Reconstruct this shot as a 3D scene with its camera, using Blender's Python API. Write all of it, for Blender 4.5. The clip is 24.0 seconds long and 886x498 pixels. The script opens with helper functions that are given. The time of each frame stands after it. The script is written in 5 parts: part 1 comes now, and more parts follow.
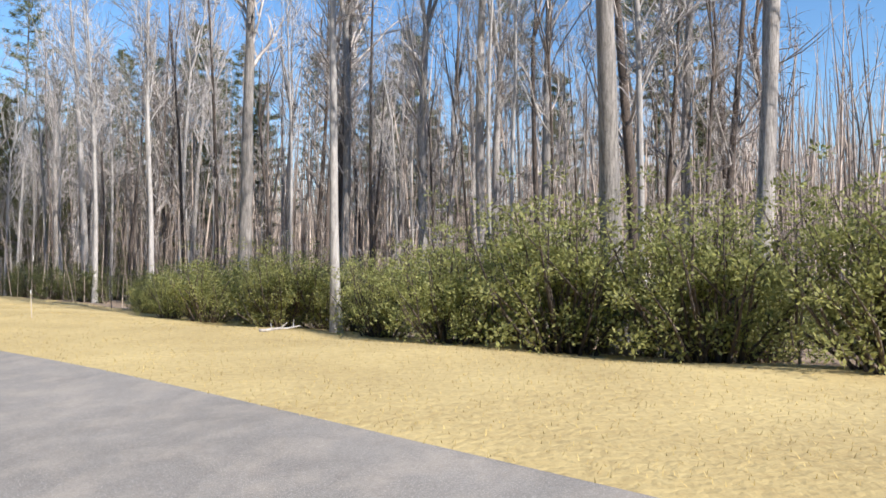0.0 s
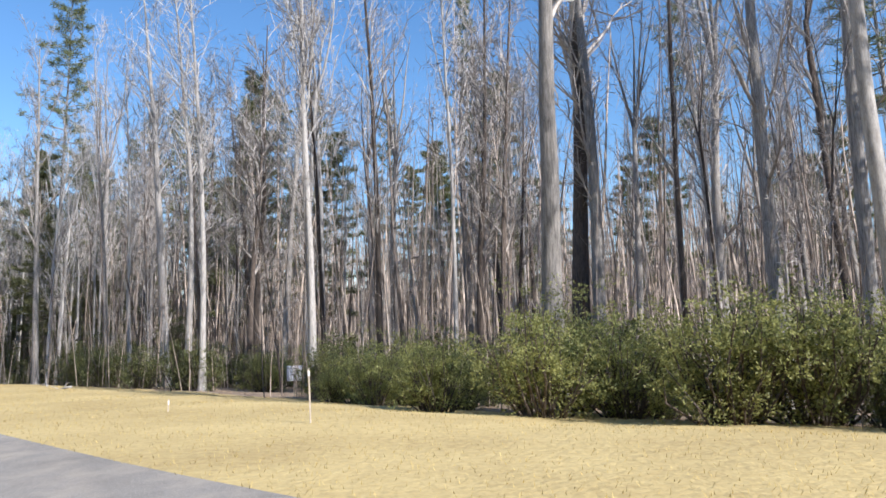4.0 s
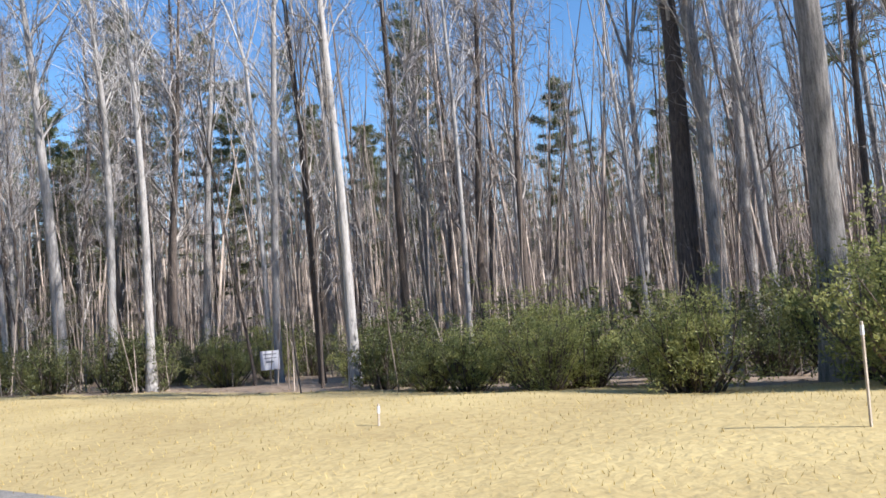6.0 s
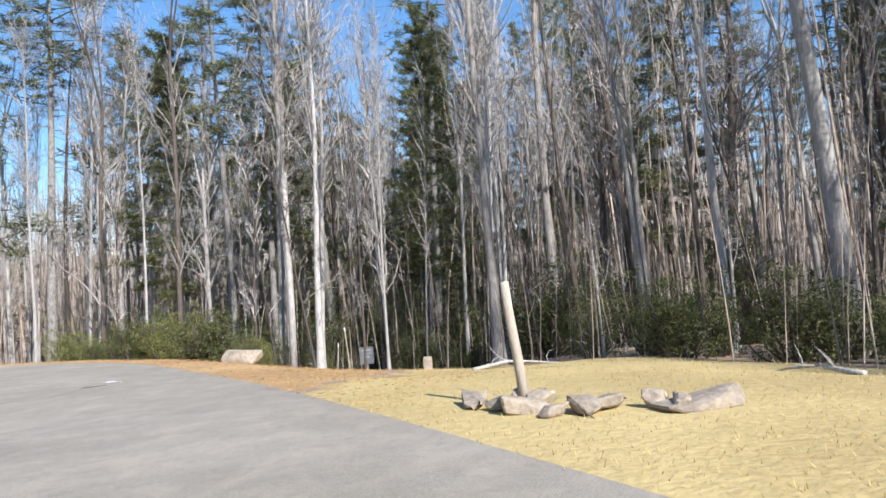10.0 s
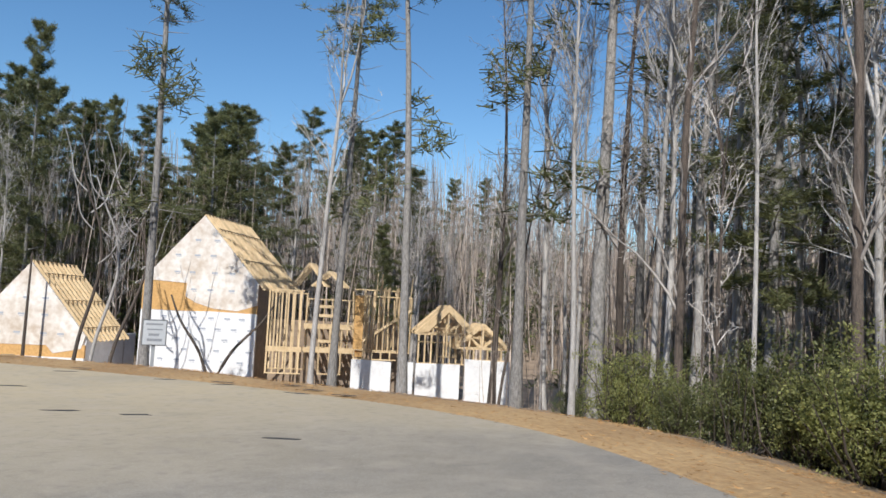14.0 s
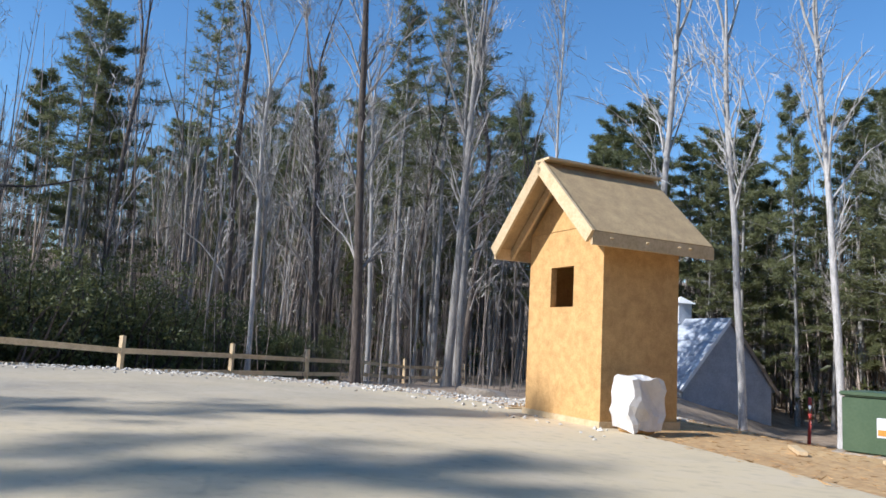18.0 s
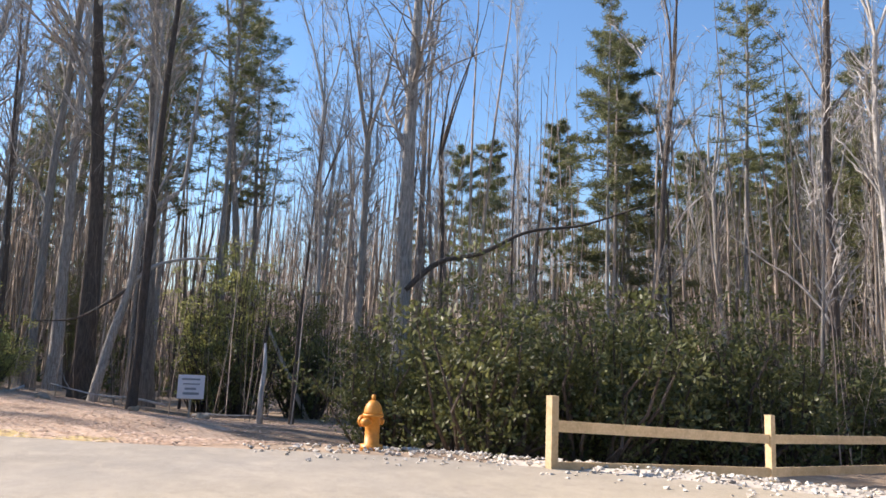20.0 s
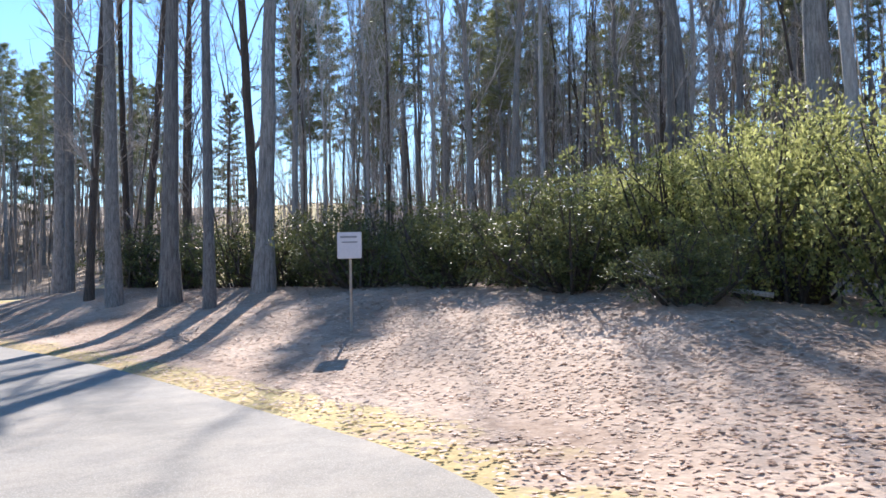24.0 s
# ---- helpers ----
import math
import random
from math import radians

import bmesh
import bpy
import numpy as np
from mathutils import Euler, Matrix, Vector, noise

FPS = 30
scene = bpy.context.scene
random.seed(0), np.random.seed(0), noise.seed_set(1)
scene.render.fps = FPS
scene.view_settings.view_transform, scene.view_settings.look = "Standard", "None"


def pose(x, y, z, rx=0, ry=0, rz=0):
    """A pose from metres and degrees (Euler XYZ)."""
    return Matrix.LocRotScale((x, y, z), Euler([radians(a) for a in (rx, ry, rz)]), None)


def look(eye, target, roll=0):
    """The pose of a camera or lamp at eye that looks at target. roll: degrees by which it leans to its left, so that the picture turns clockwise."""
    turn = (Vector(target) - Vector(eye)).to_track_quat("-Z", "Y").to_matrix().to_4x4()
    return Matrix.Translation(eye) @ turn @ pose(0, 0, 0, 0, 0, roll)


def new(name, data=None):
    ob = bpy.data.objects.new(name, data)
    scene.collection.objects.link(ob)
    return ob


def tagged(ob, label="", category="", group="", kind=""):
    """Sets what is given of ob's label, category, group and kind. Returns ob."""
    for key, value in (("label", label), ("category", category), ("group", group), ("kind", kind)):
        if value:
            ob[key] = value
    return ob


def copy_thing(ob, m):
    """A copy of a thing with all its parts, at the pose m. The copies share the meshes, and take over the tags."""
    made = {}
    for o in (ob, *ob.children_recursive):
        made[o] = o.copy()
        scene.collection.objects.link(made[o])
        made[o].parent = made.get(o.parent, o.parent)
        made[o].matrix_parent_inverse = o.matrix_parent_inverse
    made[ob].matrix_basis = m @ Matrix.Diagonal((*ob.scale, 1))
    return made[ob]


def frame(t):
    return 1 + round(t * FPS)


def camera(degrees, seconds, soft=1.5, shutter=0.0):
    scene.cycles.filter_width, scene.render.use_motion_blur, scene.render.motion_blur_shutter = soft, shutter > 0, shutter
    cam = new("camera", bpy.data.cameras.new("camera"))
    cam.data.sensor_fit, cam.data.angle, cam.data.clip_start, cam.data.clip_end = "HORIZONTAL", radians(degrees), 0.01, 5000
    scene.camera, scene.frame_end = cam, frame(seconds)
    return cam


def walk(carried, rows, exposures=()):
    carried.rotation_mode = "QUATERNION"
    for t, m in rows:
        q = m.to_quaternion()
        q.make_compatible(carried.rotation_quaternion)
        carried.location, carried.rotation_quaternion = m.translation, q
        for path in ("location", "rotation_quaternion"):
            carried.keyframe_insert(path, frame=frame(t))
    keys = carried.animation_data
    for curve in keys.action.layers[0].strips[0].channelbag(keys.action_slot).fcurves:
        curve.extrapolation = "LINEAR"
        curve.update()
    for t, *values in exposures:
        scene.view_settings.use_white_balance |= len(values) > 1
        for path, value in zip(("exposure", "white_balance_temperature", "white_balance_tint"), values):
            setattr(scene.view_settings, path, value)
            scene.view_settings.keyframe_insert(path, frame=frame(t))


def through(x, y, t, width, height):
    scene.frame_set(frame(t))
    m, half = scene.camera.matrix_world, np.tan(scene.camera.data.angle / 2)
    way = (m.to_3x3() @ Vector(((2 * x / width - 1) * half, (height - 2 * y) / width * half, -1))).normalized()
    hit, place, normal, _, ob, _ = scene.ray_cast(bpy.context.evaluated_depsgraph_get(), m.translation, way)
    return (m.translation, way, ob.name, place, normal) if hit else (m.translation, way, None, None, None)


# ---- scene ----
cam = camera(61.8, 24.0, soft=1.6)
PATH = [
    (0.0, (0.407, -0.637, 1.379), (0.3958, 0.3626, 1.4005), -0.17),
    (0.5, (-0.525, 0.093, 1.371), (-0.5700, 1.0918, 1.4028), -0.48),
    (1.0, (-1.423, 0.840, 1.369), (-1.4787, 1.8372, 1.4234), -1.27),
    (1.5, (-2.471, 1.760, 1.353), (-2.5322, 2.7553, 1.4261), -1.10),
    (2.0, (-3.658, 2.870, 1.336), (-3.7193, 3.8637, 1.4263), -1.26),
    (2.5, (-4.876, 4.086, 1.311), (-4.9296, 5.0799, 1.4023), -3.33),
    (4.5, (-10.117, 9.565, 1.024), (-10.0713, 10.5555, 1.1530), -1.68),
    (5.0, (-11.547, 11.007, 1.005), (-11.4421, 11.9941, 1.1221), -3.20),
    (5.5, (-13.061, 12.548, 1.061), (-12.8857, 13.5282, 1.1553), -5.06),
    (6.0, (-14.618, 14.136, 1.083), (-14.3811, 15.1045, 1.1664), -4.86),
    (6.5, (-16.166, 15.759, 1.096), (-15.8774, 16.7135, 1.1647), -5.30),
    (7.0, (-17.697, 17.409, 1.121), (-17.3775, 18.3552, 1.1788), -5.37),
    (7.5, (-19.164, 19.008, 1.144), (-18.8425, 19.9537, 1.2008), -5.46),
    (8.0, (-20.587, 20.486, 1.137), (-20.2975, 21.4419, 1.1953), -5.29),
    (8.5, (-21.923, 21.915, 1.077), (-21.6944, 22.8870, 1.1382), -5.22),
    (9.0, (-23.295, 23.365, 1.060), (-23.1686, 24.3549, 1.1213), -4.64),
    (9.5, (-24.630, 24.873, 1.113), (-24.7084, 25.8681, 1.1700), -5.25),
    (10.0, (-25.947, 26.417, 1.149), (-26.2358, 27.3719, 1.2184), -3.81),
    (10.5, (-27.260, 27.987, 1.215), (-27.7240, 28.8697, 1.2933), -2.54),
    (11.0, (-28.578, 29.529, 1.292), (-29.1758, 30.3263, 1.3774), -2.01),
    (11.5, (-29.977, 31.032, 1.381), (-30.6698, 31.7476, 1.4623), -1.47),
    (13.5, (-36.296, 36.830, 1.670), (-37.0961, 37.4259, 1.7411), 1.82),
    (14.0, (-37.907, 38.088, 1.550), (-38.7352, 38.6419, 1.6339), 2.78),
    (14.5, (-39.665, 39.143, 1.453), (-40.5325, 39.6306, 1.5480), 3.36),
    (15.0, (-41.427, 39.883, 1.333), (-42.3406, 40.2755, 1.4411), 4.30),
    (15.5, (-43.488, 40.231, 1.215), (-44.4414, 40.5090, 1.3324), 4.67),
    (16.0, (-45.452, 40.178, 1.116), (-46.4327, 40.3273, 1.2394), 5.04),
    (16.5, (-47.367, 39.842, 1.030), (-48.3587, 39.8521, 1.1551), 4.76),
    (17.0, (-49.227, 39.156, 0.959), (-50.2103, 39.0242, 1.0852), 4.27),
    (17.5, (-50.972, 38.087, 0.942), (-51.9236, 37.8053, 1.0671), 3.62),
    (18.0, (-52.577, 36.687, 0.903), (-53.4663, 36.2467, 1.0285), 3.13),
    (18.5, (-54.007, 35.037, 0.878), (-54.8013, 34.4428, 1.0011), 3.51),
    (20.5, (-55.702, 27.678, 1.302), (-56.0162, 26.7404, 1.4512), 1.67),
    (21.0, (-55.183, 25.527, 1.257), (-55.3496, 24.5493, 1.3851), 0.84),
    (21.5, (-54.608, 23.999, 1.228), (-54.6012, 23.0046, 1.3333), -0.29),
    (22.0, (-53.977, 22.576, 1.233), (-53.8072, 21.5938, 1.3137), -1.22),
    (22.5, (-53.627, 21.280, 1.253), (-53.3035, 20.3359, 1.3167), -0.97),
    (23.0, (-53.346, 19.756, 1.263), (-52.8755, 18.8750, 1.3119), -0.57),
    (23.5, (-52.998, 18.354, 1.265), (-52.3951, 17.5572, 1.3047), -0.86),
    (24.0, (-52.490, 17.167, 1.276), (-51.7568, 16.4879, 1.3119), -1.02),
]
walk(cam, [(t, look(eye, target, roll)) for t, eye, target, roll in PATH], [(0, 0.6, 6300, 13), (2.5, 0.6, 6250, 14), (5, 0.62, 6000, 12), (8, 0.75, 6050, 16), (9.5, 0.75, 6200, 13), (10.3, 0.55, 6000, 10), (11.5, 0.2, 6150, 9), (13.5, 0.03, 6150, 9), (15, -0.06, 6000, 9), (17, 0.1, 5750, 9), (18.5, 0.52, 5850, 11), (20.5, 0.98, 7100, 18), (22, 1.05, 6700, 16), (24, 1.0, 6100, 14)])

# ---- sky and sun ----
SUN_AZ, SUN_EL = radians(228), radians(36)
SUN_DIR = Vector((-math.sin(SUN_AZ) * math.cos(SUN_EL), math.cos(SUN_AZ) * math.cos(SUN_EL), math.sin(SUN_EL)))
world = bpy.data.worlds.new("sky")
scene.world = world
world.use_nodes = True
wn = world.node_tree.nodes
sky = wn.new("ShaderNodeTexSky")
sky.sky_type, sky.sun_disc = "NISHITA", False
sky.sun_elevation, sky.sun_rotation = SUN_EL, math.atan2(SUN_DIR.x, SUN_DIR.y)
sky.air_density, sky.dust_density, sky.ozone_density = 1.15, 0.05, 3.2
sky.altitude = 200
wn["Background"].inputs["Strength"].default_value = 0.121
deep_blue = wn.new("ShaderNodeHueSaturation")
deep_blue.inputs["Saturation"].default_value = 1.16
world.node_tree.links.new(sky.outputs[0], deep_blue.inputs["Color"])
world.node_tree.links.new(deep_blue.outputs[0], wn["Background"].inputs["Color"])
sun = new("sun", bpy.data.lights.new("sun", "SUN"))
sun.data.energy, sun.data.angle, sun.data.color = 5.0, radians(0.55), (1.0, 0.93, 0.84)
sun.matrix_world = look(SUN_DIR * 60, (0, 0, 0))


# ---- materials ----
def surf(name, dark, light, scale=4.0, rough=0.85, bump=0.3, stretch=(1, 1, 1), fine=40.0, patch=0.0, tint=0.0, metal=0.0, space="Object", lift=0.02):
    """A painted, grown or worn surface: two noises in colour, one in relief, tint varies it from thing to thing."""
    m = bpy.data.materials.new(name)
    m.use_nodes = True
    n, l = m.node_tree.nodes, m.node_tree.links
    b = n["Principled BSDF"]
    b.inputs["Roughness"].default_value, b.inputs["Metallic"].default_value = rough, metal
    co = n.new("ShaderNodeTexCoord")
    mp = n.new("ShaderNodeMapping")
    mp.inputs["Scale"].default_value = stretch
    l.new(co.outputs[space], mp.inputs["Vector"])
    a = n.new("ShaderNodeTexNoise")
    a.inputs["Scale"].default_value, a.inputs["Detail"].default_value, a.inputs["Roughness"].default_value = scale, 6, 0.65
    f = n.new("ShaderNodeTexNoise")
    f.inputs["Scale"].default_value, f.inputs["Detail"].default_value = fine, 4
    for t in (a, f):
        l.new(mp.outputs[0], t.inputs["Vector"])
    mix = n.new("ShaderNodeMath")
    mix.operation = "MULTIPLY_ADD"
    mix.inputs[1].default_value, mix.inputs[2].default_value = 0.45, 0.0
    l.new(f.outputs["Fac"], mix.inputs[0])
    add = n.new("ShaderNodeMath")
    add.operation = "MULTIPLY_ADD"
    add.inputs[1].default_value = 0.75
    l.new(a.outputs["Fac"], add.inputs[0])
    l.new(mix.outputs[0], add.inputs[2])
    r = n.new("ShaderNodeValToRGB")
    r.color_ramp.elements[0].position, r.color_ramp.elements[1].position = 0.42, 0.78
    r.color_ramp.elements[0].color, r.color_ramp.elements[1].color = (*dark, 1), (*light, 1)
    l.new(add.outputs[0], r.inputs["Fac"])
    out = r.outputs["Color"]
    if tint:
        oi = n.new("ShaderNodeObjectInfo")
        hs = n.new("ShaderNodeHueSaturation")
        mr = n.new("ShaderNodeMapRange")
        mr.inputs["To Min"].default_value, mr.inputs["To Max"].default_value = 1 - tint, 1 + tint
        l.new(oi.outputs["Random"], mr.inputs["Value"])
        l.new(mr.outputs[0], hs.inputs["Value"])
        l.new(out, hs.inputs["Color"])
        out = hs.outputs["Color"]
    if patch:
        isl = n.new("ShaderNodeNewGeometry")
        h2 = n.new("ShaderNodeHueSaturation")
        m2 = n.new("ShaderNodeMapRange")
        m2.inputs["To Min"].default_value, m2.inputs["To Max"].default_value = 1 - patch, 1 + patch
        l.new(isl.outputs["Random Per Island"], m2.inputs["Value"])
        l.new(m2.outputs[0], h2.inputs["Value"])
        l.new(out, h2.inputs["Color"])
        out = h2.outputs["Color"]
    l.new(out, b.inputs["Base Color"])
    if bump:
        bp = n.new("ShaderNodeBump")
        bp.inputs["Strength"].default_value, bp.inputs["Distance"].default_value = bump, lift
        l.new(add.outputs[0], bp.inputs["Height"])
        l.new(bp.outputs[0], b.inputs["Normal"])
    return m


def leafy(name, dark, light, rough=0.55, through=0.35):
    """Foliage: each leaf a shade of its own, and light that comes through it."""
    m = surf(name, dark, light, 3.0, rough, 0, fine=12, patch=0.35, tint=0.12)
    n, l = m.node_tree.nodes, m.node_tree.links
    b, o = n["Principled BSDF"], n["Material Output"]
    tr = n.new("ShaderNodeBsdfTranslucent")
    ms = n.new("ShaderNodeMixShader")
    ms.inputs[0].default_value = through
    l.new(b.inputs["Base Color"].links[0].from_socket, tr.inputs["Color"])
    l.new(b.outputs[0], ms.inputs[1])
    l.new(tr.outputs[0], ms.inputs[2])
    l.new(ms.outputs[0], o.inputs["Surface"])
    return m


BARK_GREY = surf("bark_grey", (0.1, 0.092, 0.083), (0.5, 0.465, 0.425), 3.0, 0.9, 0.7, (9, 9, 0.9), 22, tint=0.3, lift=0.03)
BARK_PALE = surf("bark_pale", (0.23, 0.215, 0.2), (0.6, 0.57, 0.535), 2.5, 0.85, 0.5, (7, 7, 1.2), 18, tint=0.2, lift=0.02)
BARK_DARK = surf("bark_dark", (0.035, 0.028, 0.024), (0.17, 0.135, 0.11), 3.2, 0.95, 0.9, (8, 8, 1.1), 20, tint=0.3, lift=0.04)
BARK_PINE = surf("bark_pine", (0.1, 0.093, 0.086), (0.42, 0.4, 0.375), 2.6, 0.92, 0.8, (8, 8, 2.0), 20, tint=0.2, lift=0.03)
TWIG = surf("twig", (0.19, 0.172, 0.158), (0.58, 0.53, 0.485), 1.5, 0.85, 0, fine=8, tint=0.25, patch=0.35)
TWIG_FAR = surf("far_twig", (0.15, 0.118, 0.097), (0.56, 0.465, 0.385), 0.35, 0.9, 0, fine=3, patch=0.6)
NEEDLE = leafy("pine_needles", (0.07, 0.085, 0.034), (0.26, 0.265, 0.115), 0.5, 0.4)
# one evergreen leaf twice: sunlight coloured into the first, shade into the second
LAUREL_SUNLIT = leafy("laurel_leaves", (0.15, 0.175, 0.055), (0.55, 0.55, 0.21), 0.55, 0.6)
LAUREL_SHADED = leafy("dark_laurel_leaves", (0.055, 0.07, 0.025), (0.21, 0.22, 0.08), 0.5, 0.35)
DRYLEAF = leafy("dry_leaves", (0.17, 0.11, 0.065), (0.52, 0.38, 0.24), 0.8, 0.2)
GRASS = leafy("dormant_grass", (0.4, 0.295, 0.11), (0.68, 0.54, 0.22), 0.75, 0.3)


def zoned(name, rest, zones):
    """A ground of several covers, each where its attribute says, with ragged borders."""
    m = surf(name, rest[0], rest[1], 0.9, 0.95, 0.8, fine=11, lift=0.06)
    n, l = m.node_tree.nodes, m.node_tree.links
    b = n["Principled BSDF"]
    co = n.new("ShaderNodeTexCoord")
    edge = n.new("ShaderNodeTexNoise")
    edge.inputs["Scale"].default_value, edge.inputs["Detail"].default_value = 1.1, 8
    grain = n.new("ShaderNodeTexNoise")
    grain.inputs["Scale"].default_value, grain.inputs["Detail"].default_value, grain.inputs["Roughness"].default_value = 7.0, 8, 0.75
    broad = n.new("ShaderNodeTexNoise")
    broad.inputs["Scale"].default_value, broad.inputs["Detail"].default_value = 0.35, 4
    for t in (edge, grain, broad):
        l.new(co.outputs["Object"], t.inputs["Vector"])
    both = n.new("ShaderNodeMath")
    both.operation = "MULTIPLY_ADD"
    both.inputs[1].default_value = 0.55
    l.new(broad.outputs["Fac"], both.inputs[0])
    half = n.new("ShaderNodeMath")
    half.operation = "MULTIPLY"
    half.inputs[1].default_value = 0.6
    l.new(grain.outputs["Fac"], half.inputs[0])
    l.new(half.outputs[0], both.inputs[2])
    col = b.inputs["Base Color"].links[0].from_socket
    for attr, dark, light in zones:
        at = n.new("ShaderNodeAttribute")
        at.attribute_name = attr
        sm = n.new("ShaderNodeMath")
        sm.operation = "ADD"
        l.new(at.outputs["Fac"], sm.inputs[0])
        l.new(edge.outputs["Fac"], sm.inputs[1])
        mr = n.new("ShaderNodeMapRange")
        mr.interpolation_type = "SMOOTHSTEP"
        mr.inputs["From Min"].default_value, mr.inputs["From Max"].default_value = 0.92, 1.12
        l.new(sm.outputs[0], mr.inputs["Value"])
        r = n.new("ShaderNodeValToRGB")
        r.color_ramp.elements[0].position, r.color_ramp.elements[1].position = 0.4, 0.75
        r.color_ramp.elements[0].color, r.color_ramp.elements[1].color = (*dark, 1), (*light, 1)
        l.new(both.outputs[0], r.inputs["Fac"])
        mx = n.new("ShaderNodeMix")
        mx.data_type = "RGBA"
        l.new(mr.outputs[0], mx.inputs["Factor"])
        l.new(col, mx.inputs["A"])
        l.new(r.outputs["Color"], mx.inputs["B"])
        col = mx.outputs["Result"]
    l.new(col, b.inputs["Base Color"])
    return m


SOIL = zoned("ground_cover", ((0.17, 0.12, 0.08), (0.46, 0.35, 0.245)), (
    ("bank", (0.24, 0.155, 0.1), (0.66, 0.5, 0.37)), ("grass", (0.38, 0.28, 0.115), (0.63, 0.5, 0.225)), ("straw", (0.3, 0.17, 0.07), (0.62, 0.42, 0.2)),
    ("lawn", (0.3, 0.25, 0.09), (0.5, 0.4, 0.18)), ("gravel", (0.42, 0.36, 0.29), (0.68, 0.62, 0.53))))
ASPHALT = surf("asphalt", (0.16, 0.15, 0.132), (0.31, 0.287, 0.252), 0.35, 0.9, 0.6, fine=38, lift=0.008)


def dusty(m):
    """Pale stone grains in the asphalt, and tan dust in drifts, thickest by the building site."""
    n, l = m.node_tree.nodes, m.node_tree.links
    b = n["Principled BSDF"]
    co = n.new("ShaderNodeTexCoord")
    col = b.inputs["Base Color"].links[0].from_socket
    split = n.new("ShaderNodeSeparateXYZ")
    l.new(co.outputs["Object"], split.inputs[0])
    site = n.new("ShaderNodeMapRange")
    site.inputs["From Min"].default_value, site.inputs["From Max"].default_value = -42, -51
    site.inputs["To Min"].default_value, site.inputs["To Max"].default_value = 0.2, 1.0
    l.new(split.outputs["X"], site.inputs["Value"])
    north = n.new("ShaderNodeMapRange")
    north.inputs["From Min"].default_value, north.inputs["From Max"].default_value = 21, 29
    north.inputs["To Min"].default_value = 0.15
    l.new(split.outputs["Y"], north.inputs["Value"])
    both = n.new("ShaderNodeMath")
    both.operation = "MULTIPLY"
    l.new(site.outputs[0], both.inputs[0])
    l.new(north.outputs[0], both.inputs[1])
    for scale, detail, lo, hi, paint, most in ((95.0, 2, 0.55, 0.66, (0.62, 0.57, 0.5), 0.5), (0.16, 9, 0.2, 0.48, (0.58, 0.47, 0.295), 0.9), (2.4, 10, 0.44, 0.74, (0.54, 0.46, 0.36), 0.34), (9.0, 9, 0.52, 0.72, (0.2, 0.175, 0.15), 0.3), (1.1, 7, 0.6, 0.68, (0.13, 0.12, 0.115), 0.14)):
        t = n.new("ShaderNodeTexNoise")
        t.inputs["Scale"].default_value, t.inputs["Detail"].default_value = scale, detail
        streak = n.new("ShaderNodeMapping")
        streak.inputs["Rotation"].default_value, streak.inputs["Scale"].default_value = (0, 0, radians(-38)), (1, 0.7 if scale < 50 else 1, 1)
        l.new(co.outputs["Object"], streak.inputs["Vector"])
        l.new(streak.outputs[0], t.inputs["Vector"])
        mr = n.new("ShaderNodeMapRange")
        mr.inputs["From Min"].default_value, mr.inputs["From Max"].default_value, mr.inputs["To Max"].default_value = lo, hi, most
        l.new(t.outputs["Fac"], mr.inputs["Value"])
        mx = n.new("ShaderNodeMix")
        mx.data_type = "RGBA"
        mx.inputs["B"].default_value = (*paint, 1)
        amount = mr.outputs[0]
        if scale < 0.5:
            tracked = n.new("ShaderNodeMath")
            tracked.operation = "MULTIPLY"
            l.new(amount, tracked.inputs[0])
            l.new(both.outputs[0], tracked.inputs[1])
            amount = tracked.outputs[0]
        l.new(amount, mx.inputs["Factor"])
        l.new(col, mx.inputs["A"])
        col = mx.outputs["Result"]
    l.new(col, b.inputs["Base Color"])


dusty(ASPHALT)
WRAP = surf("house_wrap", (0.68, 0.68, 0.68), (0.85, 0.85, 0.85), 1.2, 0.55, 0.35, fine=6, lift=0.03)
OSB = surf("strand_board", (0.46, 0.26, 0.09), (0.7, 0.43, 0.17), 7, 0.8, 0.2, fine=60, lift=0.005)
LUMBER = surf("lumber", (0.5, 0.36, 0.19), (0.74, 0.57, 0.35), 3, 0.75, 0.2, (1, 1, 1), 30, tint=0.15, lift=0.004)
STONE = surf("field_stone", (0.22, 0.18, 0.14), (0.52, 0.44, 0.34), 3, 0.9, 0.7, fine=18, tint=0.2, lift=0.03)


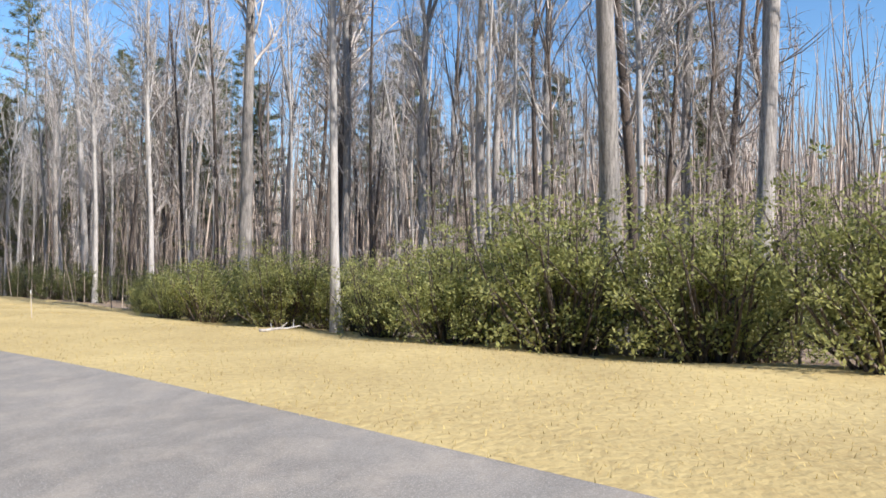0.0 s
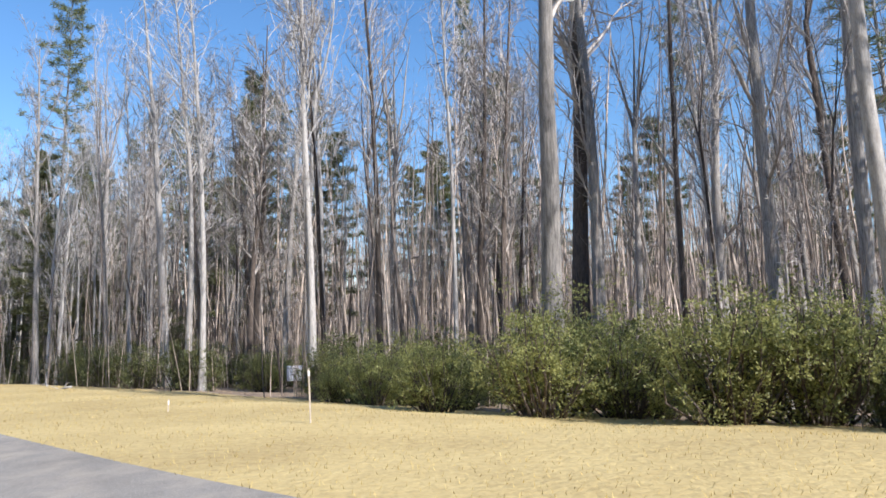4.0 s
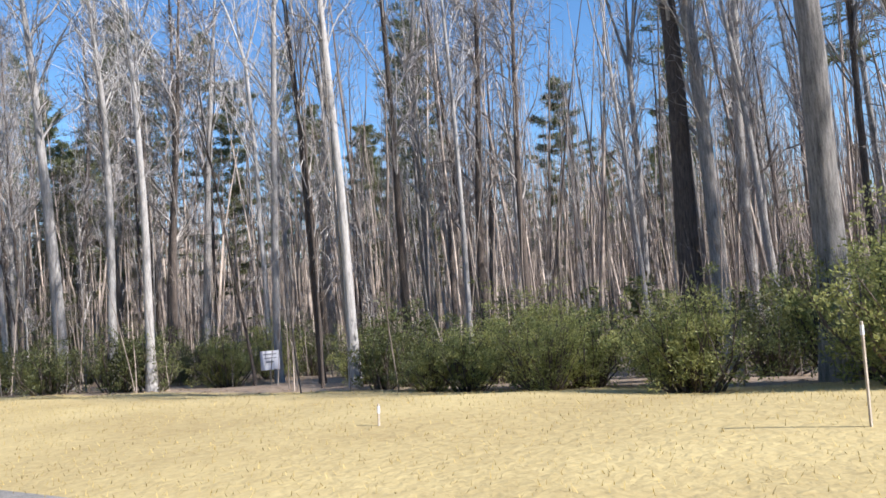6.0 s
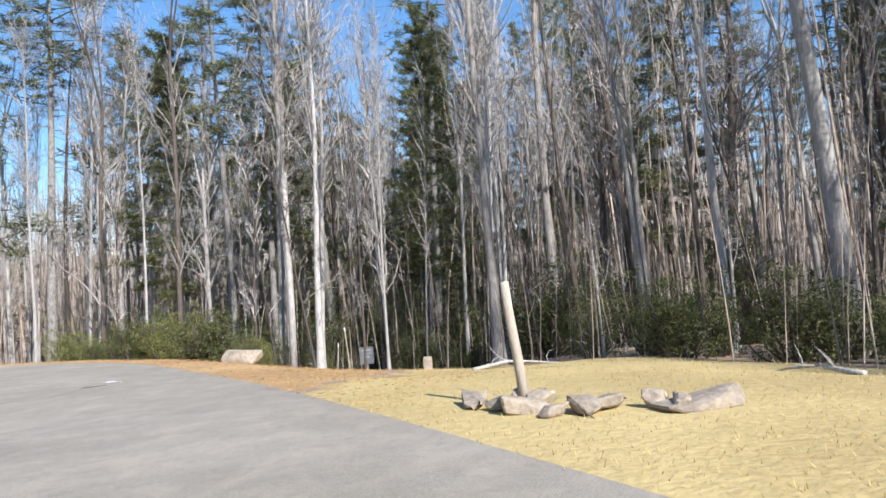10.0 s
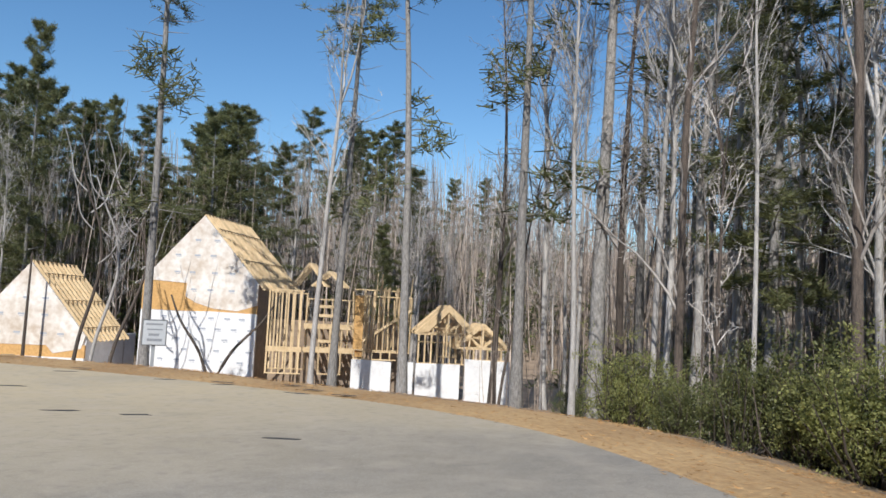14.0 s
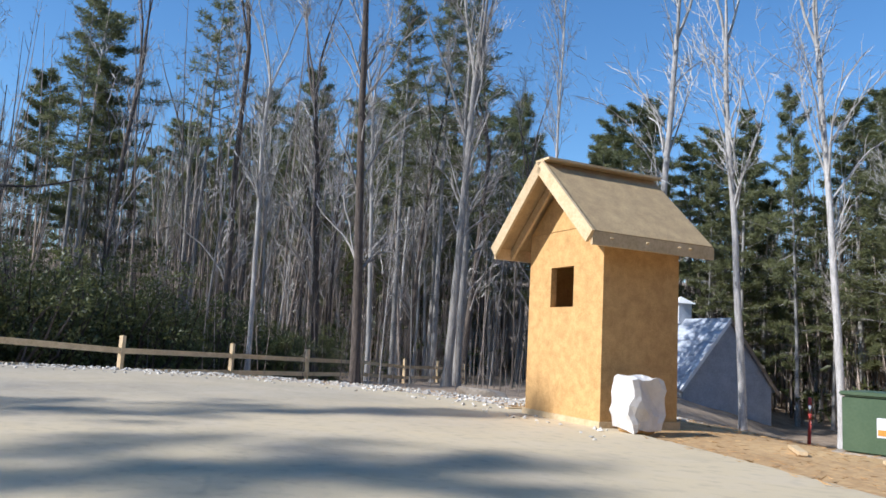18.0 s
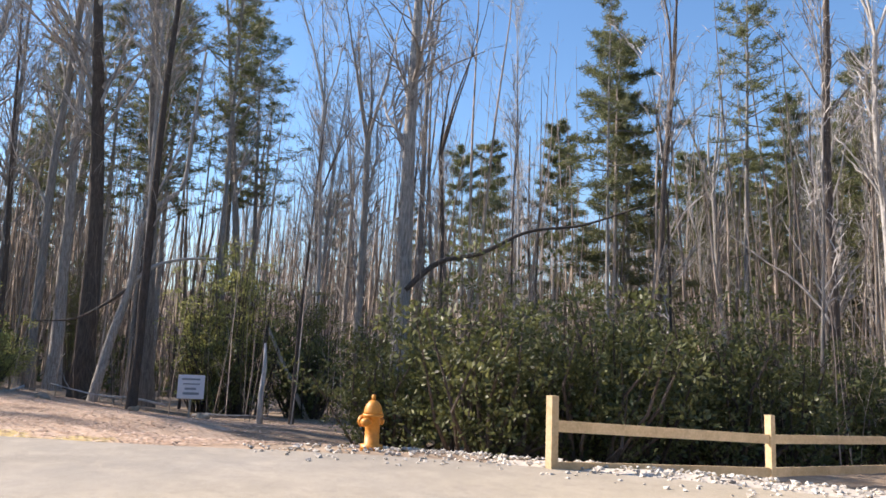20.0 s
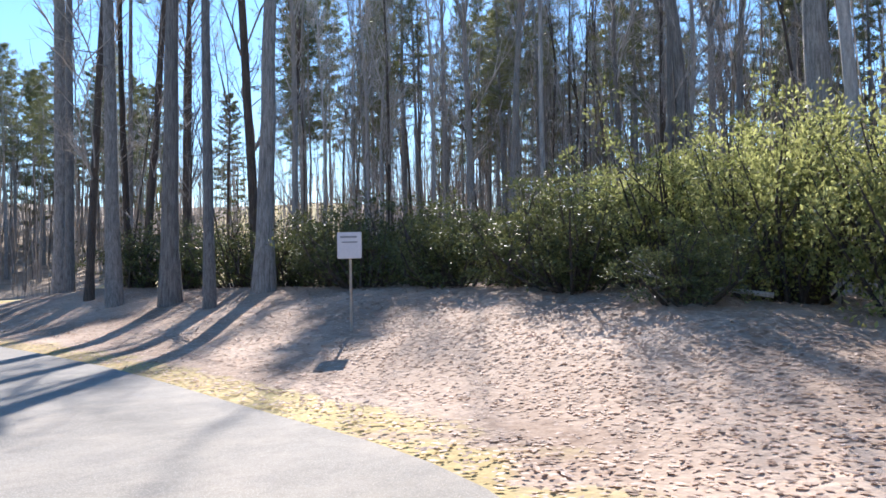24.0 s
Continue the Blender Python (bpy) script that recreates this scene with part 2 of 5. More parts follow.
# ---- mesh building ----
class Mesh:
    def __init__(self):
        self.v, self.f, self.n = [], [], 0

    def add(self, verts, faces):
        verts = np.asarray(verts, float).reshape(-1, 3)
        self.v.append(verts)
        self.f.extend([tuple(int(i) + self.n for i in f) for f in faces])
        self.n += len(verts)

    def tube(self, pts, rad, sides=6, cap=False):
        pts, rad = np.asarray(pts, float), np.asarray(rad, float)
        d = np.gradient(pts, axis=0)
        d /= np.linalg.norm(d, axis=1)[:, None] + 1e-9
        ref = np.where(np.abs(d[:, 2:3]) < 0.9, np.array([[0, 0, 1.0]]), np.array([[1.0, 0, 0]]))
        a = np.cross(d, ref)
        a /= np.linalg.norm(a, axis=1)[:, None] + 1e-9
        b = np.cross(d, a)
        t = np.arange(sides) * 2 * math.pi / sides
        ring = pts[:, None] + rad[:, None, None] * (a[:, None] * np.cos(t)[None, :, None] + b[:, None] * np.sin(t)[None, :, None])
        k = len(pts)
        fs = []
        for i in range(k - 1):
            for j in range(sides):
                j2 = (j + 1) % sides
                fs.append((i * sides + j, i * sides + j2, (i + 1) * sides + j2, (i + 1) * sides + j))
        if cap:
            fs.append(tuple(range((k - 1) * sides, k * sides)))
            fs.append(tuple(range(sides - 1, -1, -1)))
        self.add(ring, fs)

    def ribbon(self, pts, wide):
        pts = np.asarray(pts, float)
        side = np.cross(pts[-1] - pts[0], (0.3, 0.5, 0.8))
        side *= wide / (np.linalg.norm(side) + 1e-9)
        n = len(pts)
        self.add(np.concatenate([pts - side, pts[:-1] + side]), [(i, i + 1, n + i + 1, n + i) for i in range(n - 2)] + [(n - 2, n - 1, 2 * n - 2)])

    def box(self, c, s, m=None):
        x, y, z = (v / 2 for v in s)
        v = [Vector((i * x, j * y, k * z)) for i in (-1, 1) for j in (-1, 1) for k in (-1, 1)]
        v = [((m @ p) if m else p) + Vector(c) for p in v]
        self.add([tuple(p) for p in v], [(0, 1, 3, 2), (4, 6, 7, 5), (0, 4, 5, 1), (2, 3, 7, 6), (0, 2, 6, 4), (1, 5, 7, 3)])

    def data(self, name, mat, smooth=False):
        me = bpy.data.meshes.new(name)
        me.from_pydata(np.concatenate(self.v).tolist() if self.v else [], [], self.f)
        me.materials.append(mat)
        if smooth:
            me.polygons.foreach_set("use_smooth", [True] * len(me.polygons))
        me.update()
        return me


def bulk(name, verts, quads, tris, mat):
    """A mesh straight from arrays of corners, for what is past counting."""
    me = bpy.data.meshes.new(name)
    verts, quads, tris = np.asarray(verts, np.float32).reshape(-1, 3), np.asarray(quads, np.int32).reshape(-1, 4), np.asarray(tris, np.int32).reshape(-1, 3)
    loops = np.concatenate([quads.ravel(), tris.ravel()])
    sizes = np.concatenate([np.full(len(quads), 4), np.full(len(tris), 3)]).astype(np.int32)
    me.vertices.add(len(verts))
    me.vertices.foreach_set("co", verts.ravel())
    me.loops.add(len(loops))
    me.loops.foreach_set("vertex_index", loops)
    me.polygons.add(len(sizes))
    me.polygons.foreach_set("loop_start", np.concatenate([[0], np.cumsum(sizes)[:-1]]).astype(np.int32))
    me.materials.append(mat)
    me.update(calc_edges=True)
    me.validate()
    return me


def part(name, mesh, mat, parent, label="", smooth=False):
    ob = new(name, mesh.data(name, mat, smooth) if isinstance(mesh, Mesh) else mesh)
    ob.parent = parent
    if label:
        tagged(ob, label)
    return ob


# ---- the plan: road outline, island and heights ----
def smooth_line(p, closed=False, k=5):
    p = np.array(p, float)
    n = len(p)
    out = []
    for i in range(n if closed else n - 1):
        a, b, c, d = (p[j % n] if closed else p[min(max(j, 0), n - 1)] for j in (i - 1, i, i + 1, i + 2))
        for s in np.arange(k) / k:
            out.append(0.5 * ((2 * b) + (c - a) * s + (2 * a - 5 * b + 4 * c - d) * s * s + (3 * b - a - 3 * c + d) * s ** 3))
    if not closed:
        out.append(p[-1])
    return np.array(out)


ROAD = smooth_line([(70, -55), (40, -31), (15, -8.5), (4, 1.5), (-4, 8.9), (-9.8, 13.6), (-14.9, 18.7), (-20.5, 24.6), (-26.4, 31.0), (-30.5, 35.2),
                    (-33.3, 37.8), (-36.8, 40.8), (-40.3, 43.4), (-44.2, 44.7), (-47.3, 44.6), (-50.8, 43.0), (-54.5, 40.5), (-57.6, 38.0), (-61.2, 34.9), (-63.5, 32.0),
                    (-64.2, 28.6), (-63.2, 24.6), (-60.2, 21.0), (-56.4, 18.7), (-52.4, 15.9), (-49.4, 14.0), (-45.5, 13.6), (-40, 13.4), (-33, 14.0), (-27, 16.4),
                    (-22.5, 15.6), (-14, 7.2), (-2, -4.3), (20, -24.5), (60, -61)], True)
ISLAND = smooth_line([(-33.6, 30.0), (-35.4, 32.1), (-36.6, 33.4), (-38.2, 34.9), (-42, 36.0), (-47, 35.6), (-52, 33.4), (-54.6, 30.0), (-54.4, 26.5), (-52, 23.6),
                      (-48, 21.6), (-42, 21.0), (-37, 22.8), (-34, 26.4)], True)


def poly_sdf(x, y, poly):
    """Distance to an outline, negative inside."""
    x, y = np.atleast_1d(np.asarray(x, float)), np.atleast_1d(np.asarray(y, float))
    shape, x, y = x.shape, x.ravel(), y.ravel()
    best, inside = np.empty(x.shape), np.empty(x.shape, bool)
    a, b = poly[:, :, None], np.roll(poly, -1, axis=0)[:, :, None]
    d = b - a
    for i in range(0, len(x), 4000):
        px, py = x[None, i : i + 4000], y[None, i : i + 4000]
        t = np.clip(((px - a[:, 0]) * d[:, 0] + (py - a[:, 1]) * d[:, 1]) / ((d ** 2).sum(1) + 1e-12), 0, 1)
        best[i : i + 4000] = np.sqrt(((px - a[:, 0] - t * d[:, 0]) ** 2 + (py - a[:, 1] - t * d[:, 1]) ** 2).min(0))
        cross = ((a[:, 1] > py) != (b[:, 1] > py)) & (px < d[:, 0] * (py - a[:, 1]) / (d[:, 1] + 1e-12) + a[:, 0])
        inside[i : i + 4000] = cross.sum(0) % 2 == 1
    best, inside = best.reshape(shape), inside.reshape(shape)
    return np.where(inside, -best, best)


def road_dist(x, y):
    return np.maximum(poly_sdf(x, y, ROAD), -poly_sdf(x, y, ISLAND))


def step(a, b, v):
    t = np.clip((v - a) / (b - a), 0, 1)
    return t * t * (3 - 2 * t)


def height(x, y):
    x, y = np.atleast_1d(np.asarray(x, float)), np.atleast_1d(np.asarray(y, float))
    d = road_dist(x, y)
    o = np.maximum(d, 0)
    h = -0.06 * step(0.3, -0.4, d)
    h = h - 0.035 * np.clip(o - 5, 0, 60)
    west = step(-46, -55, x) * step(28, 36, y)
    h = h + west * (-0.135 * np.clip(o - 1.8, 0, 26) + 0.035 * np.clip(o - 5, 0, 26))
    north = step(-29, -37, x) * step(-57, -50, x) * step(36, 42, y)
    h = h + north * (-0.15 * np.clip(o - 1.5, 0, 12) + 0.035 * np.clip(o - 5, 0, 12))
    h = h - (0.055 * np.clip(o - 4, 0, 7) + 0.02 * np.clip(o - 11, 0, 20)) * step(-37, -29, x) * step(8, 14, y)
    h = h - 0.065 * np.clip(o - 1, 0, 6) * step(-26, -31, x) * step(-47, -41, x) * step(33, 37, y)
    bank = step(-60, -50, x) * step(-8, -20, x) * step(17, 13, y)
    h = h + bank * (1.02 * step(-60, -42, x) * step(0.8, 7.5, o) + 0.035 * np.clip(o - 5, 0, 60) - 0.5 * step(10, 22, o))
    h = h - 0.045 * np.clip(o - 2, 0, 8) * step(-54, -60, x) * step(20, 15, y)
    h = h + 0.05 * np.sin(x * 0.9 + 1.3 * np.sin(y * 0.4)) * np.cos(y * 0.8) * step(0.5, 4, o)
    h = h - 0.5 * step(0.9, 3.2, o) * step(-56, -59, x) * step(33, 30, y) * step(12, 16, y)
    isl = poly_sdf(x, y, ISLAND)
    h = h + 0.28 * step(0, -4, isl)
    return h


def rise(x, y):
    """The hills that close the view all round."""
    return 22 * step(62, 190, np.hypot(x + 40, y - 25))


def gz(x, y):
    return float(np.maximum(height(x, y), -4.5)[0] + rise(x, y))


# ground: one sheet out to the horizon
gx = np.concatenate([[-2500, -900, -400, -250], np.arange(-180, -82, 2.5), np.arange(-82, 10, 1.0), np.arange(10, 81, 2.5), [140, 260, 500, 1000, 2500]])
gy = np.concatenate([[-2500, -900, -400, -200], np.arange(-70, -8, 2.5), np.arange(-8, 62, 1.0), np.arange(62, 121, 2.5), [170, 280, 500, 1000, 2500]])
X, Y = np.meshgrid(gx, gy)
Z = height(X.ravel(), Y.ravel()).reshape(X.shape)
Z = np.maximum(Z, -4.5) + rise(X, Y)
g = Mesh()
nx, ny = len(gx), len(gy)
g.add(np.stack([X, Y, Z], -1).reshape(-1, 3), [(j * nx + i, j * nx + i + 1, (j + 1) * nx + i + 1, (j + 1) * nx + i) for j in range(ny - 1) for i in range(nx - 1)])
ground = new("ground", g.data("ground", SOIL, True))
D, ISL = road_dist(X.ravel(), Y.ravel()), poly_sdf(X.ravel(), Y.ravel(), ISLAND)
XF, YF = X.ravel(), Y.ravel()
east = step(-40, -36, XF) * (YF > 34 - 0.94 * (XF + 32) - 12)
south = step(-61, -57, XF) * step(22, 17, YF)
zone = {"grass": east * step(-33, -29, XF) * step(10.5, 8.0, D) * (ISL > 1) + 0.75 * south * step(1.6, 0.4, D),
        "straw": step(-29, -33, XF) * step(26, 32, YF) * step(5.5, 2.0, D) * (ISL > 1),
        "lawn": step(0.6, -0.3, ISL), "gravel": step(-59, -61, XF) * step(20, 22, YF) * step(34, 31, YF) * step(5.5, 3.0, D), "bank": south * step(12, 8, D)}
for attr, val in zone.items():
    ground.data.attributes.new(attr, "FLOAT", "POINT").data.foreach_set("value", np.clip(val, 0, 1).astype(np.float32))
tagged(ground, "tan soil ground with dormant grass and fallen leaves", "ground", kind="structure")

# road slab with the island left open
bm = bmesh.new()
for line in (ROAD, ISLAND):
    vs = [bm.verts.new((x, y, 0.0)) for x, y in line]
    for i in range(len(vs)):
        bm.edges.new((vs[i], vs[(i + 1) % len(vs)]))
bmesh.ops.triangle_fill(bm, use_beauty=True, edges=bm.edges[:])
for f in bm.faces:
    if f.normal.z < 0:
        f.normal_flip()
ext = bmesh.ops.extrude_face_region(bm, geom=bm.faces[:])
bmesh.ops.translate(bm, verts=[v for v in ext["geom"] if isinstance(v, bmesh.types.BMVert)], vec=(0, 0, 0.02))
me = bpy.data.meshes.new("road")
bm.to_mesh(me)
bm.free()
me.materials.append(ASPHALT)
road = tagged(new("road", me), "pale grey worn asphalt road around a grassy island", "road", kind="structure")


# ---- trees ----
rng = np.random.default_rng(7)


def wobble(p0, d, length, n, bend, r):
    """A line that wanders as it grows."""
    pts, d = [np.array(p0, float)], np.array(d, float) / np.linalg.norm(d)
    for _ in range(n):
        d = d + r.normal(0, bend, 3)
        d /= np.linalg.norm(d)
        pts.append(pts[-1] + d * length / n)
    return np.array(pts)


def side_dir(axis, angle, r):
    a = np.cross(axis, r.normal(0, 1, 3))
    a /= np.linalg.norm(a) + 1e-9
    return axis * math.cos(angle) + a * math.sin(angle)


def bare_tree(name, bark, tall, radius, seed, clear=0.45, fork=True, limbs=14, twigs=9, lean=0.02, label="", split=0.62):
    """A leafless forest tree: tapered trunk, rising limbs, fine twigs."""
    r = np.random.default_rng(seed)
    root = tagged(new(name), label or "tall leafless forest tree with grey bark", "tree")
    trunk = Mesh()
    top = tall * (split if fork else 0.92)
    pts = wobble((0, 0, -0.3), (r.normal(0, lean), r.normal(0, lean), 1), top + 0.3, 12, 0.018, r)
    k = np.linspace(0, 1, 13)
    rad = radius * (1 - k * (0.42 if fork else 0.85))
    rad[0] *= 1.45
    rad[1] *= 1.04
    trunk.tube(pts, rad, 12)
    part("trunk", trunk, bark, root, smooth=True)
    br = Mesh()
    stems = []
    skin = TWIG if bark is not BARK_PALE else bark
    if fork:
        for q in range(int(r.integers(3, 5))):
            ln = tall - top
            p = wobble(pts[-1] - (0, 0, 0.2), side_dir(np.array([0, 0, 1.0]), r.uniform(0.1, 0.36), r), ln * r.uniform(0.8, 1.1), 7, 0.07, r)
            p[:, 2] = np.maximum(p[:, 2], pts[-1][2] - 0.2)
            rr = rad[-1] * 0.72 * np.linspace(1, 0.12, 8)
            limb = Mesh()
            limb.tube(p, rr, 7)
            part("limb", limb, bark, root, smooth=True)
            stems.append((p, rr))
    stems.append((pts, rad))
    for q in range(limbs):
        p, rr = stems[q % len(stems)] if q % 3 else stems[-1]
        lo = clear if p is pts else 0.1
        u = r.uniform(lo, 0.97) * (len(p) - 1)
        i = int(u)
        o = p[i] + (p[i + 1] - p[i]) * (u - i)
        rb = max(0.02, rr[i] * r.uniform(0.2, 0.46))
        ln = tall * r.uniform(0.09, 0.22) * (0.6 + 0.4 * min(1, rb / 0.05))
        lp = wobble(o, side_dir(np.array([0, 0, 1.0]), r.uniform(0.25, 0.75), r) + (0, 0, 0.25), ln, 6, 0.11, r)
        br.tube(lp, rb * np.linspace(1, 0.25, 7), 4)
        for s in range(twigs):
            j = r.uniform(0.6, 5.9)
            a = int(j)
            to = lp[a] + (lp[a + 1] - lp[a]) * (j - a)
            tp = wobble(to, side_dir((lp[a + 1] - lp[a]) / np.linalg.norm(lp[a + 1] - lp[a]), r.uniform(0.4, 0.95), r) + (0, 0, 0.3), ln * r.uniform(0.2, 0.55), 3, 0.2, r)
            br.ribbon(tp, max(0.013, rb * 0.42))
            for w in range(6):
                wp = wobble(tp[int(r.integers(1, 4))], side_dir(tp[-1] - tp[-2], r.uniform(0.4, 1.0), r) + (0, 0, 0.1), ln * r.uniform(0.1, 0.26), 2, 0.25, r)
                br.ribbon(wp, 0.0075)
    tagged(part("crown", br, skin, root, smooth=True), kind="stuff")
    return root


def blades(mesh, c, size, n, r, wide=0.05, flat=0.0):
    """A clump of n narrow leaves round c."""
    d = r.normal(0, 1, (n, 3))
    d[:, 2] = d[:, 2] * (1 - flat) + 0.25
    d /= np.linalg.norm(d, axis=1)[:, None]
    s = np.cross(d, r.normal(0, 1, (n, 3)))
    s /= np.linalg.norm(s, axis=1)[:, None] + 1e-9
    o = np.asarray(c) + r.normal(0, size * 0.16, (n, 3))
    ln = size * r.uniform(0.6, 1.1, (n, 1))
    v = np.stack([o - s * wide * 0.5, o + s * wide * 0.5, o + d * ln + s * wide * 0.3, o + d * ln - s * wide * 0.3], 1).reshape(-1, 3)
    mesh.add(v, [(4 * i, 4 * i + 1, 4 * i + 2, 4 * i + 3) for i in range(n)])


def pine_tree(name, tall, radius, seed, clear=0.45, spread=0.16, rows=15, label="", stubs=10, fill=10, cone=0.6):
    r = np.random.default_rng(seed)
    root = tagged(new(name), label or "tall pine with a bare trunk and dark green crown", "tree")
    trunk = Mesh()
    pts = wobble((0, 0, -0.3), (r.normal(0, 0.01), r.normal(0, 0.01), 1), tall + 0.3, 12, 0.008, r)
    k = np.linspace(0, 1, 13)
    rad = radius * (1 - 0.88 * k)
    rad[0] *= 1.35
    trunk.tube(pts, rad, 11)
    part("trunk", trunk, BARK_PINE, root, smooth=True)
    br, nd = Mesh(), Mesh()

    def on(u):
        i = min(int(u * 12), 11)
        return pts[i] + (pts[i + 1] - pts[i]) * (u * 12 - i)

    for q in range(stubs):
        o = on(r.uniform(clear * 0.45, clear + 0.1))
        a = r.uniform(0, 6.28)
        br.tube(wobble(o, (math.cos(a), math.sin(a), r.uniform(-0.25, 0.2)), r.uniform(0.5, 2.2), 4, 0.12, r), np.linspace(0.025, 0.006, 5), 4)
        if stubs > 20 and q % 4 == 0:
            tip = o + np.array([math.cos(a), math.sin(a), 0.1]) * 1.1
            for c in range(10):
                blades(nd, tip + r.normal(0, 0.35, 3), 0.5, 9, r, 0.06, 0.4)
    boughs = rows * 5
    for q in range(boughs):
        v = ((q + r.uniform(0, 1)) / boughs) ** 0.9
        reach = tall * spread * (1.12 - v) ** cone * min(1, 0.4 + 2.6 * v) * r.uniform(0.45, 1.1)
        a = q * 2.4 + r.normal(0, 0.4)
        lp = wobble(on(min(0.995, clear + (1 - clear) * v)), (math.cos(a), math.sin(a), r.uniform(-0.22, 0.12) + 0.55 * v), reach, 5, 0.09, r)
        br.tube(lp, np.linspace(0.025 + 0.03 * (1 - v), 0.006, 6), 3)
        sd = np.array([-math.sin(a), math.cos(a), 0])
        for c in range(fill):
            j = r.uniform(0.9, 4.98)
            i = int(j)
            o = lp[i] + (lp[i + 1] - lp[i]) * (j - i) + sd * r.normal(0, 0.17) * reach * (1.2 - j / 5) + (0, 0, r.normal(0.05, 0.07))
            blades(nd, o, 0.36, 13, r, 0.034, 0.55)
    tagged(part("branchwork", br, BARK_PINE, root), kind="stuff")
    tagged(part("crown", nd, NEEDLE, root), kind="stuff")
    return root


def shrub(name, mat, wide, tall, seed, leaves=1500, label="", size=0.075):
    """An evergreen thicket: bent stems and leaves in uneven clumps."""
    r = np.random.default_rng(seed)
    root = tagged(new(name), label or "green laurel thicket at the wood's edge", "shrub")
    st, lf = Mesh(), Mesh()
    per = 44
    for q in range(max(3, leaves // (per * 6))):
        a, e = r.uniform(0, 6.28), r.uniform(0.1, 0.9)
        end = np.array([math.cos(a) * wide * e, math.sin(a) * wide * e, tall * r.uniform(0.45, 1.0) * (1 - 0.3 * e * e)])
        p0 = np.array([math.cos(a) * wide * e * 0.3, math.sin(a) * wide * e * 0.3, -0.1])
        mid = (p0 + end) / 2 + r.normal(0, 0.18, 3)
        st.tube([p0, mid, end], (0.028, 0.018, 0.006), 5)
        for c in range(6):
            s = r.uniform(0.1, 1.0) ** 0.6
            o = p0 + (end - p0) * s + r.normal(0, 0.19 * wide ** 0.5, 3)
            o[2] = max(o[2], 0.15)
            tuft = r.uniform(0.12, 0.26)
            n = per
            out = r.normal(0, 1, (n, 3))
            out /= np.linalg.norm(out, axis=1)[:, None]
            d = out + r.normal(0, 0.35, (n, 3)) + (0, 0, 0.3)
            d /= np.linalg.norm(d, axis=1)[:, None]
            sd = np.cross(d, r.normal(0, 1, (n, 3)))
            sd /= np.linalg.norm(sd, axis=1)[:, None] + 1e-9
            b = o + out * tuft * r.uniform(0.3, 1.0, (n, 1)) * (1, 1, 0.7)
            ln = size * r.uniform(0.7, 1.3, (n, 1))
            v = np.stack([b, b + d * ln * 0.5 + sd * ln * 0.24, b + d * ln, b + d * ln * 0.5 - sd * ln * 0.24], 1).reshape(-1, 3)
            lf.add(v, [(4 * i, 4 * i + 1, 4 * i + 2, 4 * i + 3) for i in range(n)])
    tagged(part("stemwork", st, BARK_DARK, root), kind="stuff")
    tagged(part("foliage", lf, mat, root), kind="stuff")
    return root


PROTO = {}


def plant(kind, x, y, scale=1.0, turn=None, girth=None, tilt=(0, 0)):
    """Sets a tree or shrub of a kind on the ground; the first one built is copied for the rest."""
    turn = rng.uniform(0, 360) if turn is None else turn
    girth = scale if girth is None else girth
    m = pose(x, y, gz(x, y), tilt[0], tilt[1], turn) @ Matrix.Diagonal((girth, girth, scale, 1))
    if kind not in PROTO:
        PROTO[kind] = KINDS[kind]()
        PROTO[kind].matrix_basis = pose(x, y, gz(x, y), tilt[0], tilt[1], turn)
        return PROTO[kind]
    return copy_thing(PROTO[kind], m)


KINDS = {}
for i in range(4):
    KINDS["grey%d" % i] = lambda i=i: bare_tree("oak_tree", BARK_GREY, 22, 0.24, 11 + i, 0.34 + 0.04 * i, i % 2 == 0, 24, 9, label="tall leafless oak with furrowed grey bark")
    KINDS["dark%d" % i] = lambda i=i: bare_tree("dark_tree", BARK_DARK, 20, 0.15, 31 + i, 0.28, i % 2 == 1, 24, 9, label="slim leafless tree with dark bark")
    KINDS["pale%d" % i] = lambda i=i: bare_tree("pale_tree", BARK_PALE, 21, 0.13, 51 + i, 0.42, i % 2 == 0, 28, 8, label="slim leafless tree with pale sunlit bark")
    KINDS["thin%d" % i] = lambda i=i: bare_tree("sapling", BARK_GREY if i % 2 else BARK_DARK, 11, 0.05, 71 + i, 0.2, i % 2 == 0, 13, 5, 0.06, label="thin leafless understory sapling")
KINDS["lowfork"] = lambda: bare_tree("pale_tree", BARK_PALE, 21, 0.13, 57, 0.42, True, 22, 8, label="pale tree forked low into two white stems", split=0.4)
KINDS["stout"] = lambda: bare_tree("dark_tree", BARK_DARK, 23, 0.31, 59, 0.4, False, 20, 8, 0.006, label="large dark leafless tree at the wood's edge")
# a holly in the sunlit leaf colour; the other hollies wear the shaded one
KINDS["bright"] = lambda: shrub("holly_tree", LAUREL_SUNLIT, 1.5, 6.0, 137, 15000, "green holly behind the lot sign, sunlight put into its leaf colour", 0.07)
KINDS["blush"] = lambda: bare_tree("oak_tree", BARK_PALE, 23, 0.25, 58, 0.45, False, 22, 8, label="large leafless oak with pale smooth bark")
